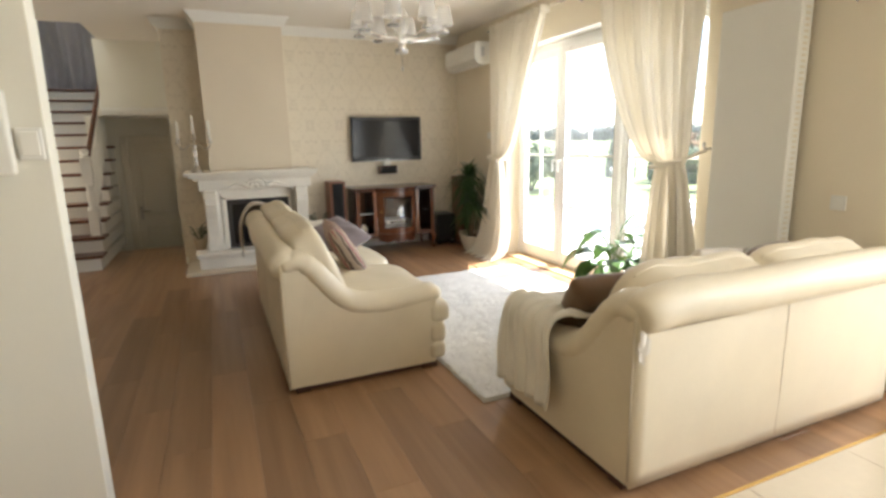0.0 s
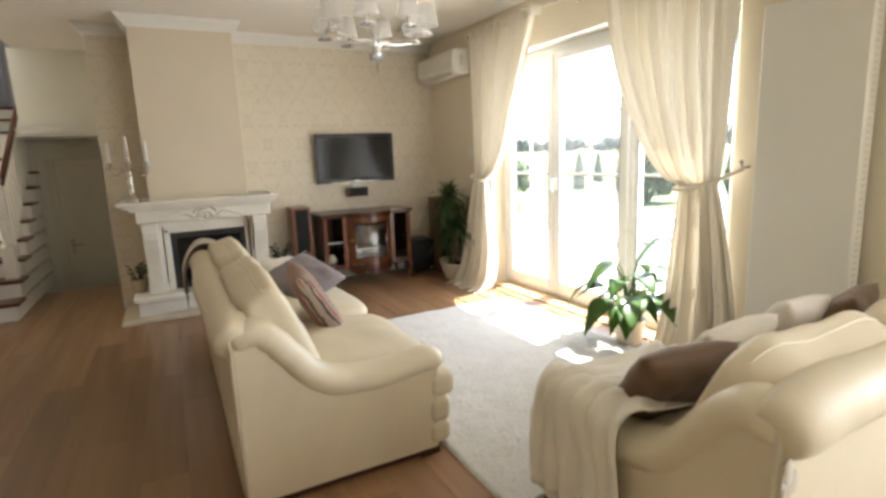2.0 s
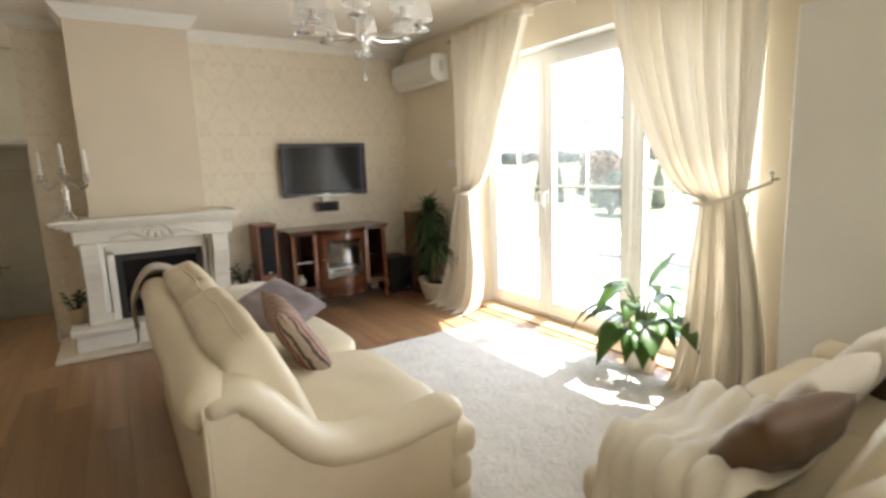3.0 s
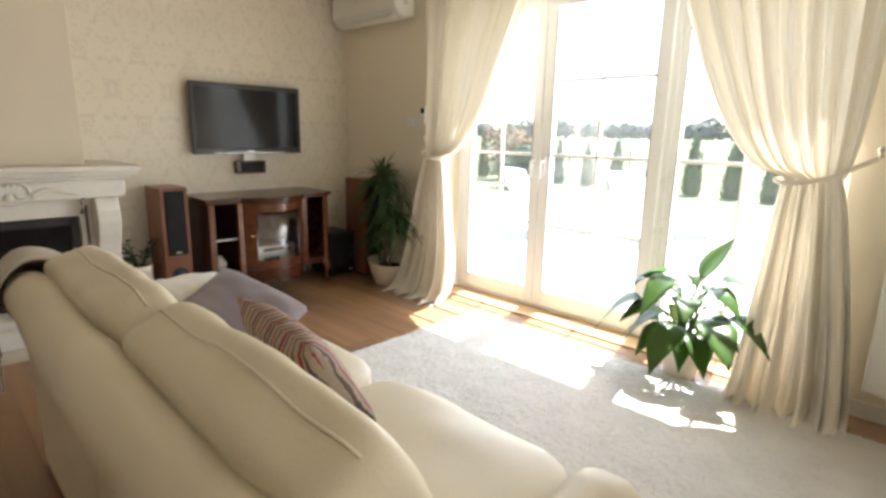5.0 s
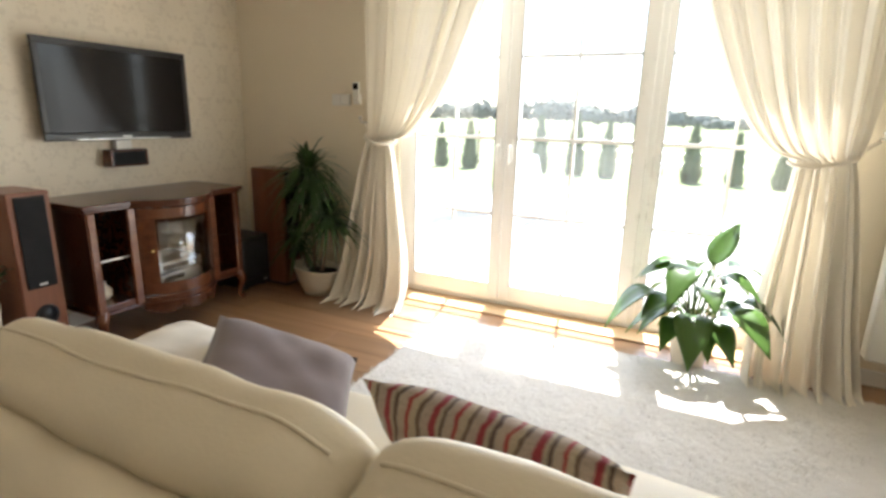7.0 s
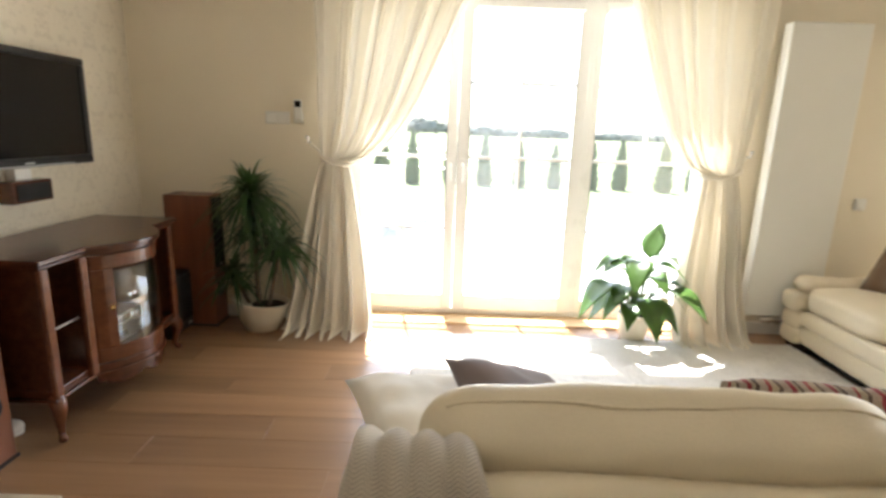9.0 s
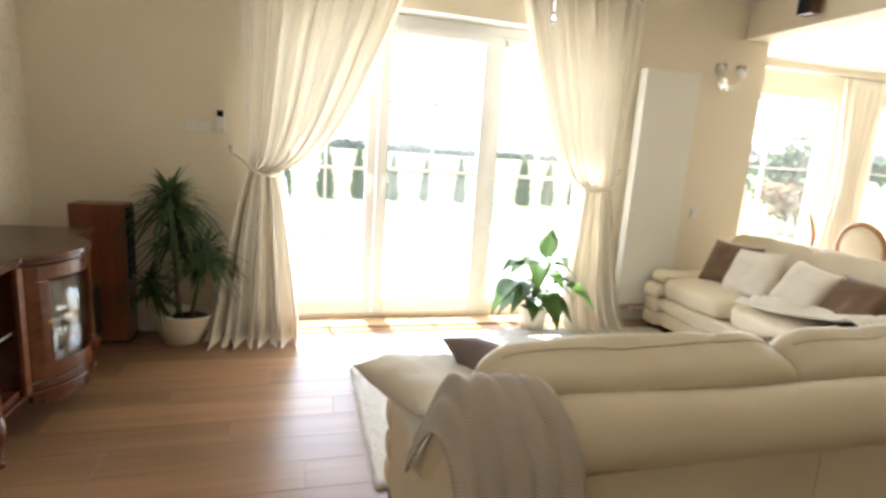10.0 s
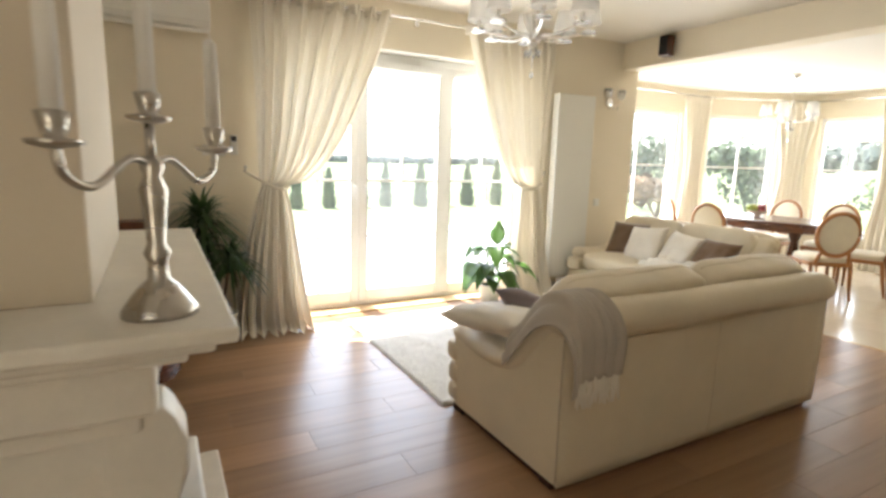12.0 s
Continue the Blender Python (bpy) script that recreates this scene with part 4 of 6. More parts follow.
    for i in range(k):
        a, b = curve(i / k, 0.0), curve((i + 1) / k, 0.0)
        d = 0.155 - 0.03 * abs(math.sin(3 * math.pi * (i + 0.5) / k))
        prism(bm, [(a.x, a.y), (b.x, b.y), (b.x, b.y + 0.02), (a.x, a.y + 0.02)], d, 0.185)
    finish(bm, "apron", "mahogany", e)
    for sx in (-1, 1):
        for y, s in ((front + 0.02, -1), (back - 0.03, 1)):
            bm = bmesh.new()
            x = sx * (W - 0.03)
            tube(bm, spline([(x, y, 0.20), (x + sx * 0.022, y + s * 0.022, 0.15), (x + sx * 0.012, y + s * 0.012, 0.08), (x + sx * 0.01, y + s * 0.01, 0.03), (x + sx * 0.03, y + s * 0.03, 0.008)], 16),
                 [0.034, 0.034, 0.034, 0.033, 0.031, 0.028, 0.025, 0.022, 0.019, 0.017, 0.0155, 0.0145, 0.014, 0.015, 0.017, 0.018, 0.012], 10)
            finish(bm, "leg", "mahogany_light", e, smooth=True)
    tagged(e, "dark mahogany bow-fronted television cabinet with curved glass door", "cabinet")
    # what stands inside
    r = empty("stereo_receiver", pose(2.16, 6.62, 0.236))
    boxes("body", "silver", [(-0.20, 0.20, -0.13, 0.16, 0.008, 0.075), (-0.20, 0.20, -0.13, 0.16, 0.085, 0.15)], r, bevel=0.004)
    boxes("display", "screen", [(-0.08, 0.06, -0.1335, -0.129, 0.03, 0.06), (-0.08, 0.10, -0.1335, -0.129, 0.105, 0.135)], r)
    for x in (0.13, -0.15):
        bm = bmesh.new()
        tube(bm, [(x, -0.129, 0.118), (x, -0.150, 0.118)], 0.018, 16)
        finish(bm, "knob", "chrome", r, smooth=True)
    boxes("feet", "black", [(-0.18, -0.15, -0.1, -0.07, 0, 0.008), (0.15, 0.18, -0.1, -0.07, 0, 0.008), (-0.18, -0.15, 0.1, 0.13, 0, 0.008), (0.15, 0.18, 0.1, 0.13, 0, 0.008)], r)
    tagged(r, "stacked silver hi-fi units behind the cabinet glass", "stereo")
    for k, (x, y, h) in enumerate(((2.06, 6.64, 0.20), (2.14, 6.66, 0.16), (2.25, 6.64, 0.21), (2.20, 6.74, 0.18))):
        bm = bmesh.new()
        lathe(bm, [(0.028, 0), (0.03, 0.004), (0.005, 0.012), (0.005, h * 0.45), (0.02, h * 0.5), (0.03, h * 0.7), (0.027, h), (0.0245, h), (0.027, h * 0.7), (0.016, h * 0.52), (0.002, h * 0.5)], seg=16)
        g = finish(bm, "wine_glass", "crystal", smooth=True)
        g.matrix_world = pose(x, y, 0.5275)
        tagged(g, "stemmed glass on the cabinet's glass shelf", "glass", "glasses in the cabinet")
    bm = bmesh.new()
    lathe(bm, [(0.03, 0), (0.05, 0.02), (0.052, 0.05), (0.03, 0.08), (0.022, 0.09), (0.026, 0.10), (0.02, 0.10), (0.016, 0.085)], seg=18)
    v = finish(bm, "glass_jar", "ceramic", smooth=True)
    v.matrix_world = pose(1.77, 6.60, 0.236)
    tagged(v, "small cream jar in the cabinet's open shelf", "jar")


tv_cabinet()


def loose_things():
    e = empty("slippers", pose(1.68, 6.55, 0))
    for x in (-0.06, 0.06):
        bm = bmesh.new()
        puff(bm, (x * 0.7, 0, 0.012), (0.085, 0.24, 0.02), 3, 4)
        puff(bm, (x * 0.7, -0.06, 0.035), (0.085, 0.12, 0.06), 2.5, 5)
        finish(bm, "slipper", "white_cloth", e, smooth=True)
    e.matrix_world = pose(1.66, 6.78, 0)
    tagged(e, "pale slippers on the floor beside the cabinet", "slippers")


loose_things()


def air_conditioner():
    e = empty("air_conditioner", pose(3.238, 6.42, 2.20))
    bm = bmesh.new()
    prof = [(0, 0.02), (-0.10, 0.0), (-0.17, 0.02), (-0.205, 0.07), (-0.21, 0.14), (-0.20, 0.24), (-0.18, 0.265), (0, 0.27)]
    lo = [bm.verts.new((x, -0.43, z)) for x, z in prof]
    hi = [bm.verts.new((x, 0.43, z)) for x, z in prof]
    bm.faces.new(lo)
    bm.faces.new(hi[::-1])
    for i in range(len(prof)):
        j = (i + 1) % len(prof)
        bm.faces.new((lo[i], lo[j], hi[j], hi[i]))
    finish(bm, "body", "ac", e, bevel=0.014, segments=3)
    boxes("air_slot", "grille", [(-0.198, -0.196, -0.40, 0.40, 0.060, 0.066)], e)
    boxes("flap", "ac", [(-0.190, -0.13, -0.36, 0.36, 0.004, 0.010)], e, bevel=0.003)
    boxes("end_label", "silver", [(-0.12, -0.08, -0.4345, -0.43, 0.10, 0.20)], e)
    tagged(e, "white wall-mounted air conditioner under the ceiling", "air conditioner")


air_conditioner()


def remote_holder():
    e = empty("remote_control", pose(3.238, 5.85, 1.36))
    boxes("holder", "ac", [(-0.02, 0.0, -0.03, 0.03, 0, 0.07)], e, bevel=0.004)
    boxes("handset", "ac", [(-0.032, -0.012, -0.026, 0.026, 0.02, 0.15)], e, bevel=0.005)
    boxes("display", "screen", [(-0.0335, -0.031, -0.02, 0.02, 0.10, 0.14)], e)
    tagged(e, "white remote control in a wall holder", "remote control")
    s = empty("light_switch", pose(3.238, 5.99, 1.39))
    boxes("plate", "trim", [(-0.008, 0, -0.08, 0.08, -0.04, 0.04)], s, bevel=0.003)
    boxes("rocker", "ac", [(-0.013, -0.007, -0.072, -0.004, -0.032, 0.032), (-0.013, -0.007, 0.004, 0.072, -0.032, 0.032)], s, bevel=0.003)
    tagged(s, "white double light switch on the cream wall", "light switch")
    k = empty("wall_socket", pose(3.238, 2.05, 0.95))
    boxes("plate", "trim", [(-0.01, 0, -0.04, 0.04, -0.04, 0.04)], k, bevel=0.003)
    boxes("insert", "ac", [(-0.014, -0.009, -0.025, 0.025, -0.025, 0.025)], k, bevel=0.004)
    tagged(k, "white switch on the cream wall", "light switch")


remote_holder()


def radiator():
    e = empty("radiator", pose(3.238, 2.53, 0.17))
    boxes("panel", "radiator", [(-0.125, -0.03, -0.25, 0.25, 0, 1.90)], e, bevel=0.010, segments=3)
    bm = bmesh.new()
    for k in range(58):
        z = 0.05 + k * 0.031
        box(bm, -0.095, -0.06, -0.253, -0.249, z, z + 0.014)
    finish(bm, "side_slots", "ceramic", e)
    boxes("bracket", "trim", [(-0.03, 0, -0.18, -0.14, 0.2, 0.3), (-0.03, 0, 0.14, 0.18, 0.2, 0.3), (-0.03, 0, -0.18, -0.14, 1.6, 1.7), (-0.03, 0, 0.14, 0.18, 1.6, 1.7)], e)
    bm = bmesh.new()
    for y in (-0.03, 0.03):
        tube(bm, [(-0.075, y, 0.0), (-0.075, y, -0.05), (-0.06, y, -0.07), (0, y, -0.07)], 0.009, 8)
    tube(bm, [(-0.075, -0.06, -0.04), (-0.075, 0.10, -0.04)], 0.018, 10)
    finish(bm, "valve", "chrome", e, smooth=True)
    tagged(e, "tall flat white panel radiator on the wall", "radiator")


radiator()


def wall_sconce():
    e = empty("wall_lamp", pose(3.238, 1.98, 2.06))
    bm = bmesh.new()
    tube(bm, [(0, 0, -0.02), (-0.02, 0, -0.02)], 0.045, 18)
    for s in (-1, 1):
        tube(bm, spline([(-0.015, 0, -0.02), (-0.06, s * 0.04, -0.05), (-0.09, s * 0.09, -0.03), (-0.09, s * 0.10, 0.01)], 14), 0.006, 8)
    finish(bm, "arm", "chrome", e, smooth=True)
    for s in (-1, 1):
        bm = bmesh.new()
        lathe(bm, [(0.012, 0.0), (0.03, 0.01), (0.04, 0.05), (0.043, 0.10), (0.041, 0.10), (0.028, 0.012)], -0.09, s * 0.10, 0.01, 16, caps=False)
        finish(bm, "shade", "crystal", e, smooth=True)
    for s in (-1, 0, 1):
        bm = bmesh.new()
        lathe(bm, [(0.001, -0.05), (0.009, -0.035), (0.001, -0.01)], -0.08, s * 0.06, -0.05, 6)
        finish(bm, "drop", "crystal", e)
    tagged(e, "small chrome two-armed wall lamp with glass shades", "wall lamp")


wall_sconce()


def beam_speaker():
    e = empty("surround_speaker", pose(2.62, 1.80, 2.45))
    boxes("body", "mahogany", [(-0.055, 0.055, 0.03, 0.13, 0, 0.19)], e, bevel=0.006)
    boxes("grille", "grille", [(-0.046, 0.046, 0.13, 0.137, 0.01, 0.18)], e, bevel=0.003)
    boxes("bracket", "black", [(-0.015, 0.015, 0.0, 0.03, 0.06, 0.12)], e)
    tagged(e, "small dark surround speaker on the ceiling beam", "speaker")


beam_speaker()


# ---- chandeliers ----
def chandelier(name, place, top, arms, reach, label, shades=True, drop=0.0):
    e = empty(name, pose(*place))
    bm = bmesh.new()
    lathe(bm, [(0.004, -0.02), (0.02, -0.01), (0.03, 0.02), (0.022, 0.05), (0.012, 0.07), (0.016, 0.10), (0.009, 0.13), (0.008, 0.30), (0.014, 0.31), (0.006, 0.33)], seg=16)
    tube(bm, [(0, 0, 0.32), (0, 0, top - 0.05)], 0.004, 8)
    lathe(bm, [(0.02, top - 0.06), (0.055, top - 0.03), (0.06, top)], seg=20)
    finish(bm, "stem", "chrome", e, smooth=True)
    for k in range(arms):
        a = 2 * math.pi * (k + 0.35) / arms
        c, s = math.cos(a), math.sin(a)

        def at(r, z):
            return (r * c, r * s, z)
        bm = bmesh.new()
        tube(bm, spline([at(0.015, 0.05), at(reach * 0.18, 0.085), at(reach * 0.45, 0.02 + 0.06), at(reach * 0.8, 0.10), at(reach * 1.02, 0.115)], 22), [0.009 - 0.0002 * i for i in range(23)], 8)
        tube(bm, spline([at(0.015, 0.08), at(reach * 0.2, 0.20), at(reach * 0.12, 0.28), at(0.02, 0.31)], 14), 0.003, 6)
        lathe(bm, [(0.004, 0), (0.034, 0.006), (0.036, 0.010), (0.012, 0.013), (0.013, 0.055), (0.004, 0.056)], reach * c, reach * s, 0.115, 14)
        finish(bm, "arm", "chrome", e, smooth=True)
        bm = bmesh.new()
        lathe(bm, [(0.004, 0.0), (0.045, 0.004), (0.048, 0.012), (0.01, 0.014)], reach * c, reach * s, 0.10, 14)
        for q in (-1, 1):
            lathe(bm, [(0.0008, -0.055), (0.007, -0.04), (0.009, -0.03), (0.001, -0.008)], reach * 0.12 * c + q * 0.018 * s, reach * 0.12 * s - q * 0.018 * c, 0.02, 6)
        tagged(finish(bm, "crystal_drop", "crystal", e), kind="stuff")
        if shades:
            bm = bmesh.new()
            lathe(bm, [(0.072, 0.0), (0.05, 0.13), (0.0485, 0.13), (0.0705, 0.0)], reach * c, reach * s, 0.165, 22, caps=False)
            finish(bm, "shade", "shade", e, smooth=True)
    bm = bmesh.new()
    for i in range(4):
        lathe(bm, [(0.0008, -0.01), (0.006, 0), (0.0008, 0.01)], 0, 0, -0.035 - 0.02 * i, 6)
    lathe(bm, [(0.001, -0.05), (0.012, -0.035), (0.013, -0.025), (0.001, 0.0)], 0, 0, -0.11, 8)
    tagged(finish(bm, "crystal_drop", "crystal", e), kind="stuff")
    tagged(e, label, "chandelier")


chandelier("chandelier", (1.56, 4.34, 2.03), CEIL - 2.03, 8, 0.33, "chrome eight-armed chandelier with white fabric shades and crystal drops")
chandelier("chandelier", (2.58, -0.36, 1.86), 2.50 - 1.86, 5, 0.26, "chrome chandelier with glass drops over the dining table", True)


# ---- sofas ----
def sofa(label, length, m, wear=False, crest=0.0):
    """x along the length, y from the back (0) to the front; leather with rolled arms."""
    e = empty("sofa", m)
    h = length / 2
    t = 0.10
    rise = [(0.01, 0.70), (0.085, 0.725), (0.15, 0.685), (0.22, 0.60), (0.30, 0.505), (0.40, 0.45), (0.55, 0.432), (0.70, 0.438), (0.86, 0.452)]
    curve = spline([(0, y, z) for y, z in rise], 30)
    for s in (-1, 1):
        bm = bmesh.new()
        outline = [(0.0, 0.028), (0.0, 0.70)] + [(p.y, p.z) for p in curve[1:]] + [(0.855, 0.028)]
        xs = (s * (h - t), s * (h - 0.012))
        lo = [bm.verts.new((xs[0], y, z)) for y, z in outline]
        hi = [bm.verts.new((xs[1] + s * 0.012 * math.sin(math.pi * min(1, z / 0.7)), y, z)) for y, z in outline]
        bm.faces.new(lo)
        bm.faces.new(hi[::-1])
        for i in range(len(outline)):
            j = (i + 1) % len(outline)
            bm.faces.new((lo[i], lo[j], hi[j], hi[i]))
        finish(bm, "side_panel", "leather", e, bevel=0.012, segments=3)
        bm = bmesh.new()
        pts = [Vector((s * (h - 0.088), p.y, p.z - 0.004)) for p in curve]
        pts.append(Vector((s * (h - 0.088), 0.90, 0.44)))
        radii = [0.056 + 0.010 * math.sin(math.pi * i / (len(pts) - 1)) + 0.004 * noise.noise(Vector((i * 0.7, s, length))) for i in range(len(pts))]
        radii[-1], radii[-2], radii[0] = 0.035, 0.058, 0.05
        tube(bm, pts, radii, 20, 1.6)
        finish(bm, "arm_roll", "leather", e, smooth=True)
        # stacked bolsters on the arm's front
        for z, hh, out in ((0.335, 0.125, 0.055), (0.215, 0.135, 0.03), (0.105, 0.115, 0.026)):
            bm = bmesh.new()
            puff(bm, (s * (h - 0.085), 0.85 + out / 2, z), (0.18, 0.09 + out, hh), 4.0, 6)
            finish(bm, "arm_front", "leather", e, smooth=True)
    bm = bmesh.new()
    nb = 24

    def back(u, v):
        x = -h + 0.012 + (length - 0.024) * u
        z = 0.028 + 0.692 * v
        return Vector((x, -0.006 * math.sin(math.pi * v) * (1 - (2 * u - 1) ** 6) + 0.003 * noise.noise(Vector((x * 4, z * 5, length))), z))
    sheet(bm, back, nb, 12)
    sheet(bm, lambda u, v: Vector((-h + t + (length - 2 * t) * u, 0.16, 0.055 + 0.665 * v)), 2, 2)
    finish(bm, "back_panel", "leather", e, smooth=True, solid=0.01)
    # roll along the top of the back, with gathers near the ends
    bm = bmesh.new()
    n = 60
    pts, rad = [], []
    for i in range(n + 1):
        u = i / n
        x = -h + 0.02 + (length - 0.04) * u
        edge = min(u, 1 - u) * length
        dip = 0.03 * math.exp(-edge / 0.10)
        pts.append((x, 0.012 + 0.008 * math.sin(u * 9), 0.728 - dip + 0.004 * math.sin(u * 14)))
        rad.append(0.086 - 0.025 * math.exp(-edge / 0.03) + 0.0035 * noise.noise(Vector((x * 9, length, 0))))
    tube(bm, pts, rad, 20)
    finish(bm, "back_roll", "leather", e, smooth=True)
    bm = bmesh.new()
    tube(bm, [(0.0, -0.008, 0.06), (0.0, -0.0115, 0.35), (0.0, -0.010, 0.64)], 0.0014, 6)
    tube(bm, [(-h + 0.02, -0.012, 0.642), (0, -0.016, 0.646), (h - 0.02, -0.012, 0.642)], 0.0035, 6)
    for s in (-1, 1):
        tube(bm, [(s * (h - 0.008), 0.0, 0.06), (s * (h - 0.001), -0.002, 0.40), (s * (h - 0.006), 0.0, 0.69)], 0.0045, 6)
    finish(bm, "seam", "piping", e, smooth=True)
    inner = length - 2 * 0.14
    w = inner / 2
    for k in (-1, 1):
        bm = bmesh.new()
        puff(bm, (k * w / 2, 0.555, 0.375), (w - 0.006, 0.74, 0.17), 5.0, 14, 0.008, k + 2, crown=0.03)
        finish(bm, "seat_cushion", "leather", e, smooth=True)
        bm = bmesh.new()
        turn = Matrix.Rotation(radians(22), 3, "X")
        c, ext = Vector((k * (w / 2 + 0.02), 0.228, 0.615 + crest)), (w + 0.07, 0.20, 0.56)
        puff(bm, c, ext, 6.0, 22, 0.012, k + length, turn)
        finish(bm, "back_cushion", "leather", e, smooth=True)
        # stitched edge where the cushion's front meets its top
        bm = bmesh.new()
        rim = []
        for i in range(31):
            a = -1 + 2 * i / 30
            q = Vector((a * 0.88, 0.22 + 0.05 * math.sin(a * 5 + k), (1 - abs(a * 0.88) ** 6 - 0.22 ** 6) ** (1 / 6)))
            p = Vector((q.x * ext[0] / 2, q.y * ext[1] / 2, q.z * ext[2] / 2))
            p += q * 0.012 * noise.noise((p + Vector(((k + length) * 3.1, k + length, 0))) * 7.0)
            rim.append(c + turn @ p)
        tube(bm, rim, 0.004, 6)
        finish(bm, "cushion_seam", "leather", e, smooth=True)
    bm = bmesh.new()
    puff(bm, (0, 0.875, 0.245), (inner + 0.01, 0.09, 0.12), 4, 10)
    puff(bm, (0, 0.865, 0.13), (inner + 0.01, 0.08, 0.13), 4, 10)
    box(bm, -h + t, h - t, 0.16, 0.85, 0.055, 0.30)
    finish(bm, "front_rail", "leather", e, smooth=False, bevel=0.0)
    for sx in (-1, 1):
        for y0, y1 in ((0.03, 0.11), (0.76, 0.86)):
            boxes("foot", "foot", [(sx * (h - 0.11) - 0.10, sx * (h - 0.11) + 0.10, y0, y1, 0, 0.035)], e, bevel=0.006)
        boxes("base_rail", "foot", [(sx * (h - 0.045) - 0.03, sx * (h - 0.045) + 0.03, 0.11, 0.76, 0.012, 0.03)], e)
    boxes("base_cloth", "grille", [(-h + 0.03, h - 0.03, 0.02, 0.85, 0.020, 0.034)], e)
    if wear:
        bm = bmesh.new()
        for z, w2, a in ((0.56, 0.03, 3), (0.60, 0.045, 11), (0.63, 0.03, -6)):
            sheet(bm, lambda u, v, z=z, w2=w2, a=a: Vector((-h + 0.01 + w2 * u, -0.022 - 0.006 * math.sin(3 * u + a), z + (0.05 + 0.02 * math.sin(a + 5 * u)) * (v - 0.5))), 5, 3)
        finish(bm, "torn_patch", "white_cloth", e, solid=0.002)
    return tagged(e, label, "sofa", "cream leather sofas")


A_BACK, A0, A1 = 0.395, 3.02, 5.0
sofa("cream leather sofa with rolled arms and plump back cushions", A1 - A0, pose(A_BACK, (A0 + A1) / 2, 0, 0, 0, -90))
B_BACK, B0, B1 = 1.64, 1.43, 3.07
sofa("cream leather two-seat sofa, scuffed at its back corner", B1 - B0, pose((B0 + B1) / 2, B_BACK, 0), wear=True, crest=-0.055)


# ---- cushions and throws ----
throw_pillow("cushion", "mauve velvet cushion leaning on the sofa arm", "mauve_cloth", (0.43, 0.43), 0.14, pose(1.02, 4.60, 0.575, 27, 0, 0) @ Matrix.Rotation(radians(33), 4, "Z"), "cushions on the long sofa", 1)
throw_pillow("cushion", "cushion striped red, brown and beige on the sofa", "stripes", (0.52, 0.46), 0.14, pose(0.93, 3.93, 0.588, 60, 0, 84), "cushions on the long sofa", 2)
throw_pillow("cushion", "ivory cushion lying over the sofa arm", "white_cloth", (0.46, 0.44), 0.13, pose(0.99, 4.88, 0.585, 8, 4, 18), "cushions on the long sofa", 3)
throw_pillow("cushion", "brown satin cushion on the two-seat sofa", "brown_cloth", (0.40, 0.36), 0.14, pose(1.70, 2.14, 0.585, 56, 0, 172), "cushions on the small sofa", 4)
throw_pillow("cushion", "ivory cushion leaning on the sofa back", "white_cloth", (0.36, 0.36), 0.13, pose(2.02, 2.17, 0.60, 58, 6, 174), "cushions on the small sofa", 5)
throw_pillow("cushion", "ivory cushion leaning on the sofa back", "white_cloth", (0.40, 0.40), 0.13, pose(2.40, 2.19, 0.605, 58, -5, 186), "cushions on the small sofa", 6)
throw_pillow("cushion", "brown satin cushion behind the ivory one", "brown_cloth", (0.40, 0.40), 0.13, pose(2.69, 2.12, 0.60, 62, 0, 192), "cushions on the small sofa", 7)


def draped(name, label, mat, over, width, centre_dir, seed, fold=0.012, n=40, solid=0.008, brink=None):
    """A cloth laid along a bent line: over is the line's points, width its breadth along centre_dir."""
    line = spline(over, 48)
    d = Vector(centre_dir).normalized()
    bm = bmesh.new()

    def fn(u, v):
        p = line[round(v * 48)]
        w = width * (0.94 + 0.08 * math.sin(4 * v + seed))
        off = (u - 0.5) * w
        nrm = noise.noise(Vector((u * 5, v * 4, seed))) * fold + fold * 0.8 * math.sin(u * 17 + 3 * v + seed)
        q = p + d * (off + 0.03 * noise.noise(Vector((v * 3, u, seed))))
        a, b = line[max(0, round(v * 48) - 1)], line[min(48, round(v * 48) + 1)]
        up = d.cross((b - a).normalized())
        if up.z < 0 and abs(up.z) > 0.1:
            up = -up
        q = q + up * abs(nrm)
        if brink and q.y > brink:
            q = Vector((q.x, brink + 0.35 * (q.y - brink), q.z - 1.3 * (q.y - brink)))
        return q
    sheet(bm, fn, n, 48)
    ob = finish(bm, name, mat, smooth=True, solid=solid)
    return tagged(ob, label, "throw")


# white fleece over the small sofa's arm
draped("throw_blanket", "white fleece throw folded over the sofa arm", "throw_white",
       [(2.12, 2.36, 0.495), (1.85, 2.32, 0.495), (1.58, 2.27, 0.545), (1.49, 2.27, 0.565), (1.405, 2.27, 0.52), (1.385, 2.26, 0.36), (1.37, 2.25, 0.17)], 0.46, (0, 1, 0), 2, 0.032)
# grey herringbone throw over the long sofa's back corner
grey = draped("throw_blanket", "grey herringbone wool throw with a fringe over the sofa back", "herringbone",
       [(0.74, 4.98, 0.58), (0.63, 4.97, 0.70), (0.50, 4.96, 0.825), (0.39, 4.95, 0.842), (0.305, 4.93, 0.72), (0.30, 4.92, 0.54)], 0.29, (0, 1, 0), 5, 0.014, brink=5.005)


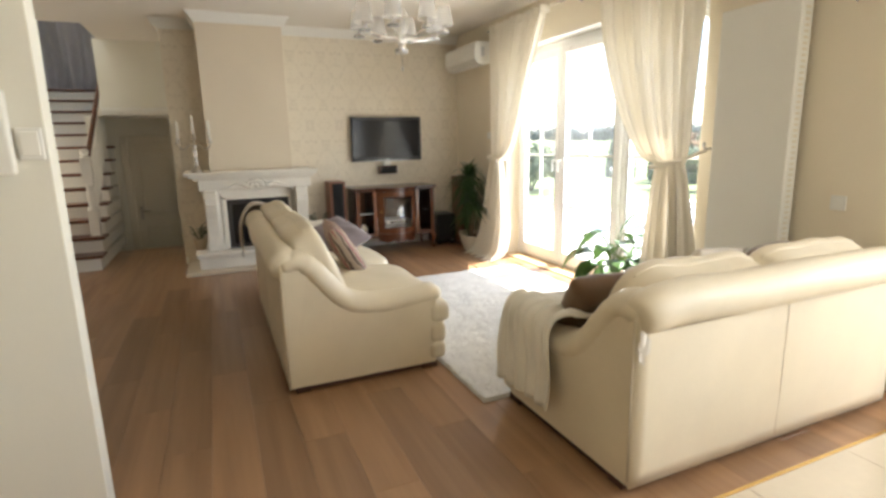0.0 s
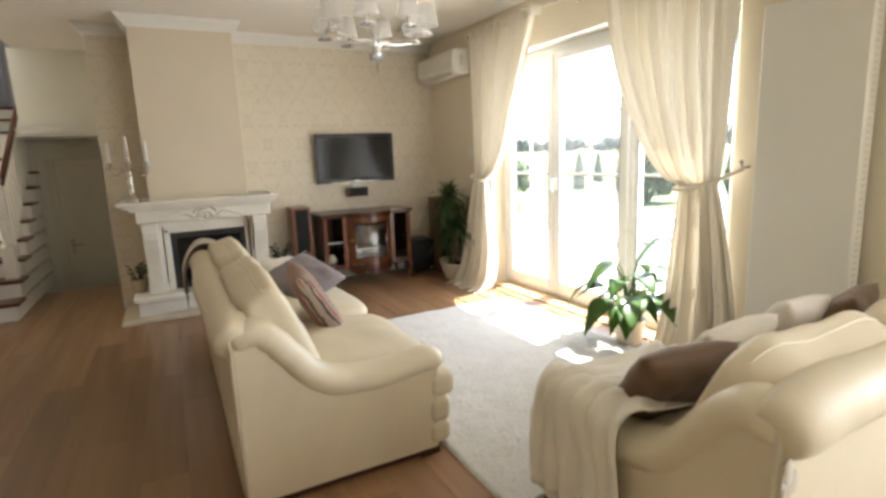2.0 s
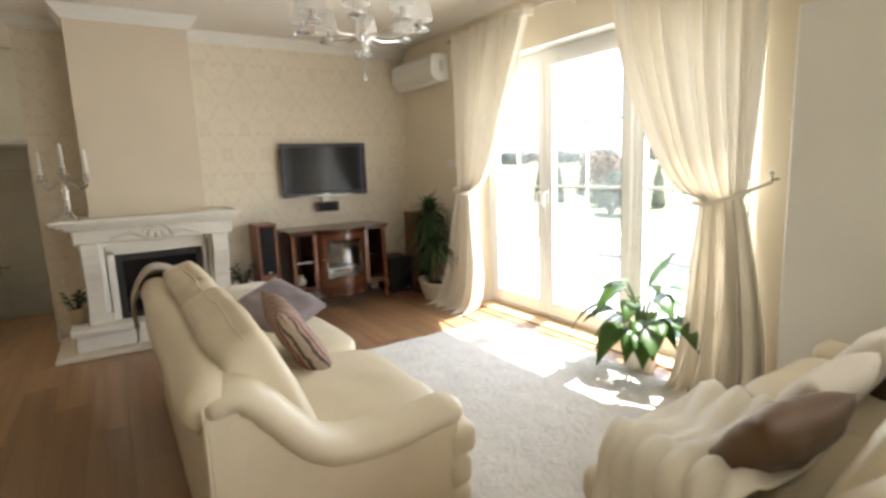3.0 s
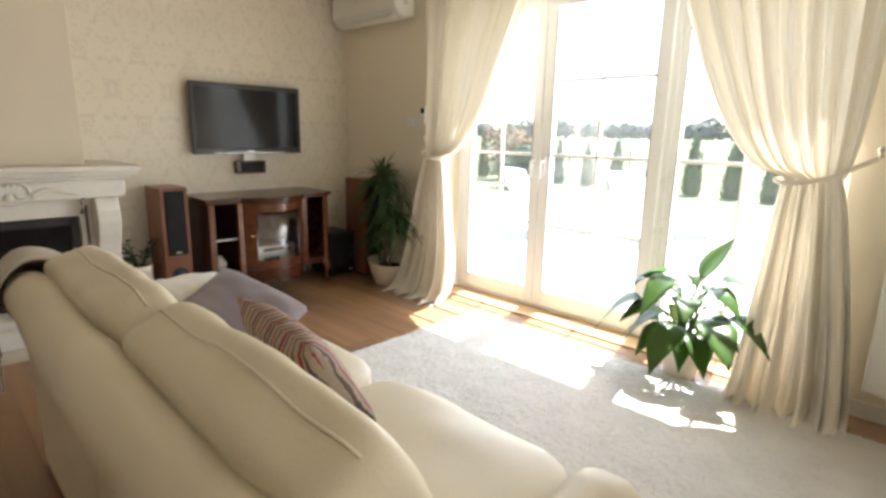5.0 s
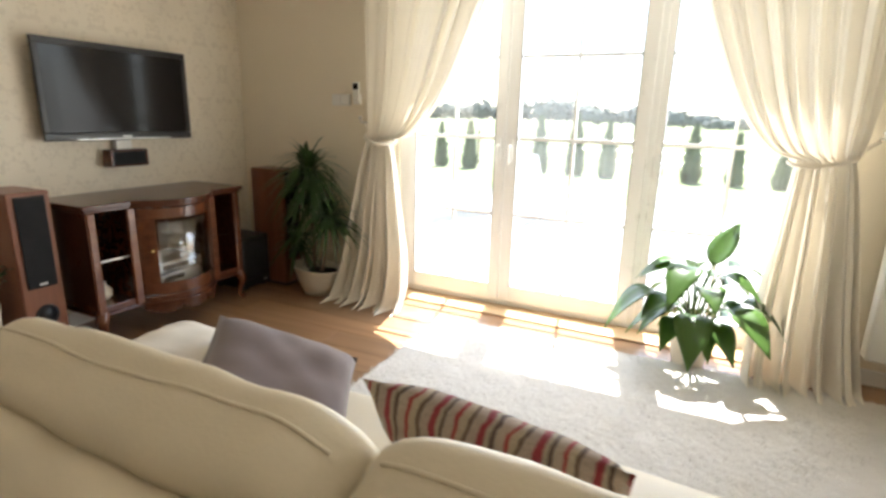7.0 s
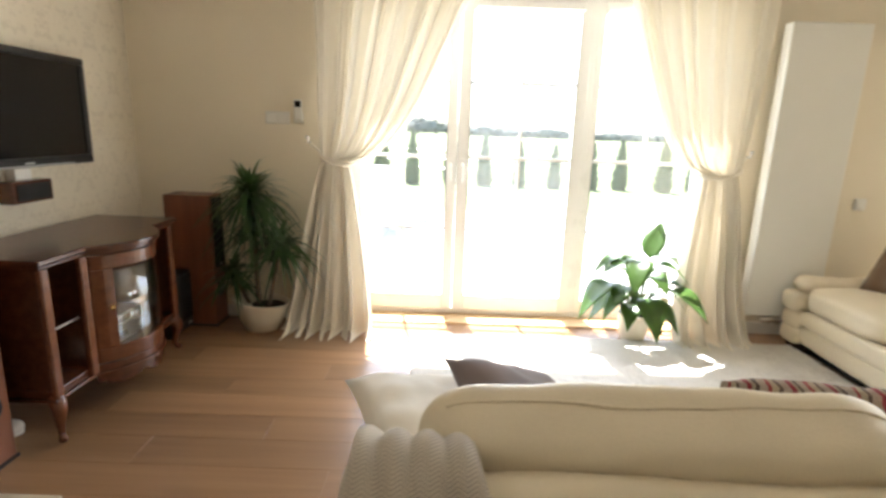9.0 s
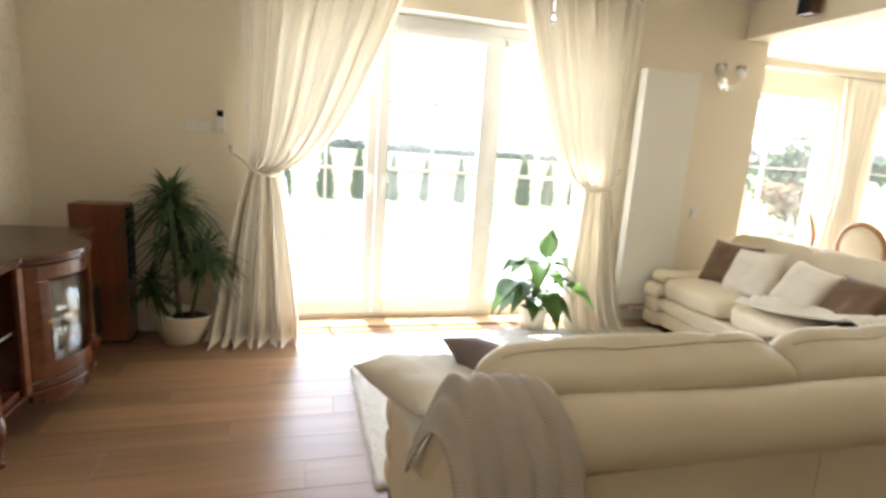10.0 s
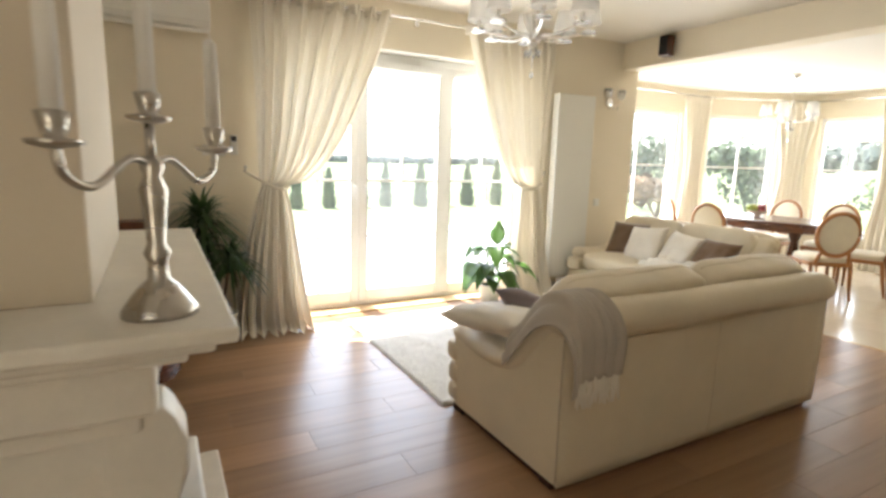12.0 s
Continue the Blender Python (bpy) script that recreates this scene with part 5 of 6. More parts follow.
def fringe():
    bm = bmesh.new()
    rnd = random.Random(8)
    for k in range(26):
        y = 4.79 + 0.22 * k / 25
        z = 0.545 + rnd.uniform(-0.01, 0.01)
        tube(bm, [(0.293, y, z), (0.290, y + rnd.uniform(-0.01, 0.01), z - 0.05), (0.288, y + rnd.uniform(-0.015, 0.015), z - 0.11)], [0.004, 0.006, 0.003], 5)
    tagged(finish(bm, "fringe", "throw_white", grey, smooth=True), kind="stuff")


fringe()


# ---- rug ----
def rug():
    e = empty("rug", pose(2.14, 3.77, 0))
    hx, hy = 0.85, 1.265
    bm = bmesh.new()

    def fn(u, v):
        x, y = -hx + 2 * hx * u, -hy + 2 * hy * v
        z = 0.018 + 0.004 * noise.noise(Vector((x * 45, y * 45, 0))) + 0.004 * noise.noise(Vector((x * 9, y * 9, 2)))
        if min(u, 1 - u) < 0.004 or min(v, 1 - v) < 0.003:
            z = 0.002
        return Vector((x + 0.006 * noise.noise(Vector((y * 8, u, 1))), y + 0.006 * noise.noise(Vector((x * 8, v, 4))), z))
    sheet(bm, fn, 170, 240)
    finish(bm, "pile", "rug", e, smooth=True)
    rnd = random.Random(4)
    vs, fs = [], []
    for k in range(26000):
        x, y = rnd.uniform(-hx, hx), rnd.uniform(-hy, hy)
        a = rnd.uniform(0, 2 * math.pi)
        l, w = rnd.uniform(0.014, 0.026), 0.0028
        dx, dy = math.cos(a), math.sin(a)
        b = len(vs)
        vs += [(x - w * dy, y + w * dx, 0.014), (x + w * dy, y - w * dx, 0.014), (x + l * dx * 0.9, y + l * dy * 0.9, 0.017 + rnd.uniform(0.002, 0.009))]
        fs.append((b, b + 1, b + 2))
    me = bpy.data.meshes.new("tufts")
    me.from_pydata(vs, [], fs)
    me.materials.append(M["rug"].m)
    t = new("tufts", me)
    t.parent = e
    tagged(t, kind="stuff")
    tagged(e, "off-white shaggy wool rug on the wooden floor", "rug")


rug()


# ---- plants ----
def peace_lily():
    e = empty("peace_lily", pose(3.05, 3.56, 0.0))
    rnd = random.Random(11)
    bm = bmesh.new()
    lathe(bm, [(0.075, 0), (0.08, 0.004), (0.10, 0.10), (0.105, 0.17), (0.108, 0.175), (0.108, 0.185), (0.098, 0.185), (0.094, 0.165)], seg=26)
    finish(bm, "pot", "ceramic", e, smooth=True)
    bm = bmesh.new()
    lathe(bm, [(0.094, 0.15), (0.094, 0.166), (0.03, 0.172)], seg=18)
    finish(bm, "soil", "soil", e)
    specs = []
    for n, spread, low, high, length in ((9, 0.20, 0.34, 0.46, 0.29), (9, 0.12, 0.46, 0.58, 0.25), (11, 0.12, 0.26, 0.38, 0.23)):
        for k in range(n):
            a = 2 * math.pi * (k + rnd.uniform(-0.25, 0.25)) / n + n + length * 9
            specs.append((a, spread * rnd.uniform(0.8, 1.15), rnd.uniform(low, high), length * rnd.uniform(0.85, 1.1)))
    for a, spread, up, length in specs:
        c, s = math.cos(a), math.sin(a)
        # blades towards the glass stay short of it
        spread *= 0.7 if c > 0.5 else 1.0
        length *= 0.75 if c > 0.5 else 1.0
        bm = bmesh.new()
        knee = Vector((spread * c, spread * s, up))
        tube(bm, spline([(0.02 * c, 0.02 * s, 0.165), (spread * 0.45 * c, spread * 0.45 * s, 0.17 + (up - 0.17) * 0.7), knee], 8), 0.0045, 6)
        tip = knee + Vector((c * length * 0.86, s * length * 0.86, length * rnd.uniform(-0.15, 0.3)))
        leaf(bm, knee, tip, length * 0.74, rnd.uniform(0.35, 0.95), 0.14, 9)
        finish(bm, "leaf", "leaf", e, smooth=True, solid=0.0012)
    bm = bmesh.new()
    knee = Vector((-0.01, -0.05, 0.57))
    tube(bm, spline([(0, 0, 0.165), (0.0, 0.0, 0.36), knee], 8), 0.005, 6)
    leaf(bm, knee, (0.12, -0.16, 0.82), 0.17, 0.06, 0.12, 9)
    finish(bm, "leaf", "leaf", e, smooth=True, solid=0.0012)
    tagged(e, "broad-leaved green plant in a cream pot before the terrace door", "potted plant")


peace_lily()


def dracaena():
    e = empty("dracaena", pose(3.0, 6.07, 0) @ Matrix.Diagonal((1.1, 1.1, 1.03, 1)))
    rnd = random.Random(21)
    bm = bmesh.new()
    lathe(bm, [(0.085, 0), (0.095, 0.004), (0.135, 0.09), (0.165, 0.19), (0.17, 0.20), (0.162, 0.20), (0.15, 0.17)], seg=28, sx=0.8)
    for v in bm.verts:
        v.co.z += 0.10 * v.co.y * max(0, v.co.z) / 0.2
    finish(bm, "pot", "ceramic", e, smooth=True)
    bm = bmesh.new()
    lathe(bm, [(0.13, 0.14), (0.145, 0.165), (0.05, 0.175)], seg=18, sx=0.8)
    finish(bm, "soil", "soil", e)
    heads = [((0.0, 0.04, 0.92), 0.37, 190), ((-0.03, -0.13, 0.62), 0.31, 160), ((0.0, 0.16, 0.42), 0.24, 80), ((-0.02, 0.02, 0.72), 0.28, 90)]
    for (x, y, z), reach, n in heads:
        bm = bmesh.new()
        tube(bm, spline([(x * 0.5, y * 0.4, 0.16), (x * 0.7 + 0.01, y * 0.7, z * 0.6), (x, y, z)], 10), [0.013 - 0.0004 * i for i in range(11)], 8)
        finish(bm, "trunk", "bark", e, smooth=True)
        bm = bmesh.new()
        for k in range(n):
            a = rnd.uniform(0, 2 * math.pi)
            el = rnd.uniform(-0.3, 1.4)
            L = reach * rnd.uniform(0.75, 1.1)
            c, s = math.cos(a), math.sin(a)
            base = Vector((x, y, z - rnd.uniform(0, 0.12)))
            pts = []
            for q in range(6):
                t = q / 5
                r = L * (t * math.cos(el) * 0.8 + 0.1 * t)
                h = L * (t * math.sin(el) * 0.9 - 0.68 * t * t * (0.42 + 0.55 * max(0.0, math.cos(el))))
                px = x + r * c
                px = min(px, 0.19)
                pts.append(Vector((px, y + r * s, base.z + h)))
            side = Vector((-s, c, 0))
            prev = None
            for q, p in enumerate(pts):
                w = 0.0115 * (1 - (q / 5) ** 2) + 0.0008
                cur2 = (bm.verts.new(p - side * w), bm.verts.new(p + side * w))
                if prev:
                    bm.faces.new((prev[0], prev[1], cur2[1], cur2[0]))
                prev = cur2
        tagged(finish(bm, "leaf_crown", "blade", e, smooth=True), kind="stuff")
    tagged(e, "tall dracaena with narrow drooping leaves in a cream pot", "potted plant")


dracaena()


# ---- intercom wall and hall ----
def intercom():
    e = empty("intercom", pose(-0.525, 2.358, 1.38))
    boxes("body", "ac", [(-0.10, 0.10, -0.03, 0, -0.13, 0.13)], e, bevel=0.012, segments=3)
    boxes("display", "screen", [(-0.075, 0.045, -0.033, -0.029, -0.06, 0.09)], e, bevel=0.002)
    tagged(e, "white video intercom on the partition wall", "intercom")
    s = empty("light_switch", pose(-0.383, 2.358, 1.345))
    boxes("plate", "trim", [(-0.034, 0.034, -0.01, 0, -0.05, 0.05)], s, bevel=0.004)
    boxes("rocker", "ac", [(-0.025, 0.025, -0.015, -0.009, -0.038, 0.038)], s, bevel=0.003)
    tagged(s, "white light switch on the partition wall", "light switch")


intercom()


def staircase():
    e = empty("staircase", pose(-1.10, 7.06, 0))
    riser, going, n = 0.172, 0.255, 13
    bm = bmesh.new()
    for k in range(n):
        box(bm, -1.19, -0.03, k * going, n * going + 0.9, k * riser + (0.001 if k else 0), (k + 1) * riser - 0.032)
    finish(bm, "riser_block", "trim", e)
    for k in range(n):
        boxes("tread", "stair_wood", [(-1.19, 0.0, k * going - 0.035, (k + 1) * going + 0.004, (k + 1) * riser - 0.031, (k + 1) * riser)], e, bevel=0.008)
    z0 = riser * 2
    bm = bmesh.new()
    y = going * 1.5
    x = -0.10
    box(bm, x - 0.05, x + 0.05, y - 0.05, y + 0.05, z0, z0 + 0.30)
    box(bm, x - 0.05, x + 0.05, y - 0.05, y + 0.05, z0 + 0.60, z0 + 0.88)
    lathe(bm, [(0.045, 0.30), (0.05, 0.315), (0.032, 0.34), (0.038, 0.40), (0.046, 0.47), (0.034, 0.55), (0.048, 0.585), (0.04, 0.60)], x, y, z0, 16)
    lathe(bm, [(0.04, 0.88), (0.058, 0.89), (0.058, 0.905), (0.03, 0.92), (0.045, 0.945), (0.048, 0.965), (0.03, 0.995), (0.002, 1.0)], x, y, z0, 16)
    finish(bm, "newel_post", "trim", e, bevel=0.003)
    bm = bmesh.new()
    slope = riser / going
    top = (n - 1) * going
    pts = [(x, y, z0 + 0.80), (x, top, z0 + 0.80 + (top - y) * slope)]
    tube(bm, pts, 0.034, 12, 0.8)
    finish(bm, "handrail", "stair_wood", e, smooth=True)
    for k in range(2, n):
        for f in (0.25, 0.75):
            yy = (k + f) * going
            zb = (k + 1) * riser
            zt = z0 + 0.79 + (yy - y) * slope
            bm = bmesh.new()
            H = zt - zb
            lathe(bm, [(0.016, 0), (0.018, 0.10), (0.024, 0.12), (0.014, 0.15), (0.022, H * 0.4), (0.013, H * 0.72), (0.020, H * 0.76), (0.014, H * 0.8), (0.014, H)], x, yy, zb, 8)
            finish(bm, "baluster", "trim", e, smooth=True)
    structure(e, "white staircase with dark wooden treads and turned balusters")


staircase()
structure(boxes("wall_hall_bulkhead", "white_wall", [(-1.10, -0.27, 8.30, 8.45, 1.75, CEIL)]), "pale wall over the hall opening")
structure(boxes("trim_hall", "trim", [(-1.10, -0.27, 8.25, 8.30, 1.75, 1.78), (-1.10, -0.27, 8.225, 8.30, 1.78, 1.83), (-1.10, -0.27, 8.265, 8.30, 1.83, 1.85)], bevel=0.006), "white moulding over the hall opening")
structure(boxes("wall_hall_east", "white_wall", [(-0.27, -0.12, 7.20, 10.6, -0.72, CEIL)]), "plain hall wall")
structure(boxes("wall_hall_west", "white_wall", [(-1.30, -1.20, 8.30, 10.45, -0.72, 1.75)]), "plain hall wall")
structure(boxes("ceiling_hall", "ceiling", [(-1.2, -0.27, 8.45, 10.6, 1.75, 1.85)]), "low hall ceiling")
structure(boxes("floor_hall", "tile", [(-1.3, -0.12, 8.26, 10.6, -0.65, -0.606)]), "tiled lower hall floor")
structure(boxes("wall_stair_end", "white_wall", [(-2.3, -2.15, 11.5, 11.6, -0.7, 4.8), (-1.35, -0.12, 11.5, 11.6, -0.7, 4.8), (-2.15, -1.35, 11.5, 11.6, -0.7, 2.5), (-2.15, -1.35, 11.5, 11.6, 4.3, 4.8), (-1.05, -0.9, 8.45, 11.5, 1.85, 4.8), (-2.3, -0.9, 7.3, 7.4, 2.82, 4.8)]), "plain stairwell wall")
structure(boxes("ceiling_stair", "ceiling", [(-2.45, -0.9, 7.3, 11.6, 4.8, 4.9)]), "stairwell ceiling")


def hall_door():
    e = structure(empty("door_2", pose(-0.973, 8.95, -0.606)), "closed cream panelled hall door")
    boxes("casing", "door_paint", [(-0.07, 0.02, -0.03, 0.10, 0, 2.11), (0.02, 0.70, -0.03, 0.10, 2.03, 2.11)], e, bevel=0.008)
    boxes("leaf", "door_paint", [(0.02, 0.70, 0.01, 0.05, 0, 2.03)], e)
    bm = bmesh.new()
    for x0, x1, z0, z1 in ((0.12, 0.62, 0.22, 0.82), (0.12, 0.62, 0.98, 1.90)):
        for bx in ((x0, x1, z0, z0 + 0.025), (x0, x1, z1 - 0.025, z1), (x0, x0 + 0.025, z0, z1), (x1 - 0.025, x1, z0, z1)):
            box(bm, bx[0], bx[1], -0.002, 0.012, bx[2], bx[3])
    finish(bm, "panel_moulding", "door_paint", e, bevel=0.004)
    bm = bmesh.new()
    tube(bm, [(0.085, 0.01, 1.05), (0.085, -0.04, 1.05), (0.10, -0.045, 1.05), (0.20, -0.045, 1.05)], 0.009, 8)
    box(bm, 0.065, 0.105, 0.003, 0.012, 0.93, 1.12)
    finish(bm, "handle", "pewter", e)
    boxes("wall_over_door", "white_wall", [(-0.227, 0.70, 0.0, 0.10, 2.11, 2.356), (-0.227, -0.07, 0.0, 0.10, 0, 2.11)], e)


hall_door()


def landing_drape():
    bm = bmesh.new()

    def fn(u, v):
        return Vector((-2.28 + (0.95 + 0.15 * v) * u, 11.2 + 0.05 * math.sin(26 * u + 2 * v), 2.30 + 2.0 * v))
    sheet(bm, fn, 80, 10)
    tagged(finish(bm, "landing_drape", "lilac", smooth=True, solid=0.004), "lilac-grey drape hanging at the head of the stairs", "curtain")


landing_drape()

# ---- dining table and chairs ----
TABLE = Vector((2.75, -0.45, 0))


def dining_table():
    e = empty("dining_table", pose(*TABLE))
    bm = bmesh.new()
    lathe(bm, [(0.80, 0.725), (0.82, 0.735), (0.83, 0.75), (0.82, 0.76), (0.79, 0.765)], seg=48, sx=1.0, sy=0.62)
    finish(bm, "top", "mahogany", e, smooth=False)
    bm = bmesh.new()
    lathe(bm, [(0.72, 0.64), (0.74, 0.65), (0.74, 0.725)], seg=48, sx=1.0, sy=0.60)
    finish(bm, "apron", "mahogany_light", e)
    for s in (-1, 1):
        bm = bmesh.new()
        lathe(bm, [(0.06, 0.12), (0.07, 0.16), (0.05, 0.22), (0.065, 0.34), (0.045, 0.50), (0.07, 0.58), (0.09, 0.64)], s * 0.36, 0, 0, 16)
        for q in (-1, 1):
            tube(bm, spline([(s * 0.36, 0, 0.2), (s * 0.44, q * 0.16, 0.13), (s * 0.50, q * 0.30, 0.025)], 10), 0.026, 8)
        finish(bm, "pedestal", "mahogany", e, smooth=True)
    tagged(e, "oval polished mahogany dining table in the bay", "table")


dining_table()


def dining_chair(m):
    """Oval-backed upholstered chair; its back is at -y."""
    e = empty("dining_chair", m)
    boxes("seat_frame", "chair_wood", [(-0.23, 0.23, -0.21, 0.22, 0.38, 0.43)], e, bevel=0.02, segments=3)
    bm = bmesh.new()
    puff(bm, (0, 0.005, 0.455), (0.45, 0.42, 0.09), 4, 7, crown=0.015)
    finish(bm, "seat", "upholstery", e, smooth=True)
    ring = []
    for k in range(41):
        a = 2 * math.pi * k / 40
        ring.append((0.205 * math.cos(a), -0.235 - 0.05 * (math.sin(a) + 1) / 2 + 0.02 * math.cos(a) ** 2, 0.755 + 0.245 * math.sin(a)))
    bm = bmesh.new()
    tube(bm, ring, 0.024, 8)
    for s in (-1, 1):
        tube(bm, [(s * 0.17, -0.20, 0.40), (s * 0.15, -0.225, 0.50), (s * 0.13, -0.24, 0.57)], 0.02, 8)
    finish(bm, "back_frame", "chair_wood", e, smooth=True)
    bm = bmesh.new()
    tmp = Matrix.Rotation(radians(6), 3, "X")
    puff(bm, (0, -0.25, 0.755), (0.39, 0.05, 0.47), 2, 8, turn=tmp)
    finish(bm, "back_pad", "upholstery", e, smooth=True)
    for sx in (-1, 1):
        for y, k in ((0.19, 0.0), (-0.19, -0.06)):
            bm = bmesh.new()
            tube(bm, [(sx * 0.20, y, 0.40), (sx * 0.20, y + k * 0.4, 0.2), (sx * 0.205, y + k, 0.0)], [0.024, 0.019, 0.013], 8)
            finish(bm, "leg", "chair_wood", e, smooth=True)
    return tagged(e, "honey-wood dining chair with oval ivory upholstered back", "chair", "chairs round the dining table")


chair = dining_chair(pose(TABLE.x - 0.86, TABLE.y + 0.40, 0, 0, 0, -125) @ Matrix.Diagonal((1, 1, 0.94, 1)))
for x, y, a in ((0.12, 0.76, 180), (0.72, 0.52, 140), (0.32, -0.78, 0), (-0.38, -0.76, 0), (-0.98, -0.30, -75)):
    copy_thing(chair, pose(TABLE.x + x, TABLE.y + y, 0, 0, 0, a))


def fruit_bowl():
    e = empty("fruit_bowl", pose(TABLE.x + 0.1, TABLE.y + 0.05, 0.765))
    bm = bmesh.new()
    lathe(bm, [(0.05, 0), (0.055, 0.006), (0.03, 0.02), (0.09, 0.05), (0.14, 0.08), (0.135, 0.082), (0.085, 0.058), (0.01, 0.035)], seg=24)
    finish(bm, "bowl", "ceramic", e, smooth=True)
    rnd = random.Random(2)
    for mat, n, cx in (("fruit_green", 16, 0.05), ("fruit_red", 7, -0.07)):
        bm = bmesh.new()
        for k in range(n):
            r = 0.028 if mat == "fruit_green" else 0.038
            puff(bm, (cx + rnd.uniform(-0.05, 0.05), rnd.uniform(-0.06, 0.06), 0.08 + rnd.uniform(0, 0.06)), (2 * r,) * 3, 2, 3)
        tagged(finish(bm, "fruit", mat, e, smooth=True), kind="stuff")
    tagged(e, "white bowl heaped with green and red fruit on the table", "fruit bowl")


fruit_bowl()


# ---- garden ----
structure(boxes("ground", "lawn", [(-600, 900, -600, 600, -0.40, -0.20)]), "lawn and fields round the house")


def terrace():
    e = structure(empty("pavement", pose(0, 0, 0)), "pale paved terrace outside the glazed door")
    boxes("bed", "grout", [(3.54, 9.8, -4.0, 9.5, -0.2, -0.165)], e)
    bm = bmesh.new()
    box(bm, 0.004, 0.596, 0.004, 0.596, -0.168, -0.15)
    slab = finish(bm, "paving_slab", "terrace", e)
    first = True
    for i in range(10):
        for j in range(22):
            x, y = 3.6 + 0.6 * i, -3.9 + 0.6 * j
            if x < 4.4 and -2.9 < y < 1.8:
                continue
            if first:
                slab.location, first = (x, y, 0), False
                continue
            o = new("paving_slab", slab.data)
            o.parent, o.location = e, (x, y, 0)


terrace()


def thuja(h, r, seed):
    rnd = random.Random(seed)
    bm = bmesh.new()
    tube(bm, [(0, 0, 0), (0, 0, h * 0.5)], [0.03, 0.01], 6)
    for k in range(420):
        z = h * (0.02 + 0.96 * rnd.random() ** 1.15)
        rr = r * (1 - (z / h) ** 1.6) ** 0.8 * min(1, 0.88 + 1.2 * z / h) * rnd.uniform(0.75, 1.08)
        a = rnd.uniform(0, 2 * math.pi)
        c = Vector((rr * math.cos(a), rr * math.sin(a), z))
        d = Vector((math.cos(a) * 0.5, math.sin(a) * 0.5, 1)).normalized()
        s = Vector((-math.sin(a), math.cos(a), 0))
        l = rnd.uniform(0.10, 0.2)
        w = rnd.uniform(0.035, 0.06)
        q = [bm.verts.new(c - d * l * 0.4 - s * w), bm.verts.new(c - d * l * 0.4 + s * w), bm.verts.new(c + d * l + Vector((0, 0, 0)))]
        bm.faces.new(q)
    lathe(bm, [(r * 0.7, 0.03), (r * 0.76, h * 0.2), (r * 0.6, h * 0.55), (r * 0.3, h * 0.82), (0.01, h * 0.97)], seg=10)
    ob = finish(bm, "thuja", "thuja", None)
    return tagged(ob, "young cone-shaped thuja in the garden row", "conifer", "row of thujas")


first = thuja(1.5, 0.25, 5)
first.matrix_world = pose(14.9, -8.5, -0.2)
rnd = random.Random(9)
for k in range(1, 26):
    ob = copy_thing(first, pose(14.9 + rnd.uniform(-0.12, 0.12), -8.5 + 1.02 * k + rnd.uniform(-0.14, 0.14), -0.2, 0, 0, rnd.uniform(0, 360)))
    s = rnd.uniform(0.82, 1.12)
    ob.scale = (s, s, s * rnd.uniform(0.92, 1.08))


def fence():
    e = empty("garden_fence", pose(16.5, 2, -0.2))
    bm = bmesh.new()
    for k in range(16):
        tube(bm, [(0, -16 + 2.2 * k, 0), (0, -16 + 2.2 * k, 1.1)], 0.04, 6)
    finish(bm, "post", "fence", e)
    bm = bmesh.new()
    for z in (0.35, 0.65, 0.95):
        tube(bm, [(0, -16, z), (0, 17, z)], 0.012, 6)
    finish(bm, "wire", "silver", e)
    tagged(e, "low wire fence with wooden posts behind the thujas", "fence")


fence()


def clump(bm, c, r, rnd, n=60, leafsize=0.3):
    for k in range(n):
        a, b = rnd.uniform(0, 2 * math.pi), math.acos(rnd.uniform(-0.4, 1))
        d = Vector((math.sin(b) * math.cos(a), math.sin(b) * math.sin(a), math.cos(b)))
        p = Vector(c) + Vector((d.x * r[0], d.y * r[1], d.z * r[2])) * rnd.uniform(0.65, 1.08)
        t = d.orthogonal().normalized()
        t.rotate(Matrix.Rotation(rnd.uniform(0, 6.28), 3, d))
        s = d.cross(t)
        L = leafsize * rnd.uniform(0.6, 1.3)
        bm.faces.new([bm.verts.new(p + t * L), bm.verts.new(p - t * L * 0.5 + s * L * 0.7 + d * L * 0.3), bm.verts.new(p - t * L * 0.5 - s * L * 0.7)])


def far_woods():
    rnd = random.Random(31)
    bm = bmesh.new()
    for k in range(190):
        y = -260 + 560 * k / 190 + rnd.uniform(-2, 2)
        x = 165 + rnd.uniform(-12, 12) + 0.05 * abs(y)
        h = rnd.uniform(4, 7) * (1.0 + 0.2 * math.sin(y * 0.03)) * (0.4 + 0.7 * min(1.0, max(0.0, (y + 10) / 60)))
        clump(bm, (x, y, h * 0.45), (rnd.uniform(3, 5.5), rnd.uniform(3, 5.5), h * 0.62), rnd, 130, 1.1)
    for k in range(90):
        x = -40 + 260 * k / 90
        h = rnd.uniform(6, 11)
        clump(bm, (x, -150 + rnd.uniform(-10, 10), h * 0.45), (5, 4, h * 0.62), rnd, 60, 1.5)
    tagged(finish(bm, "far_woods", "hazed_trees"), "tree line at the far edge of the field, distance haze in its colour", "woods", kind="stuff")


far_woods()


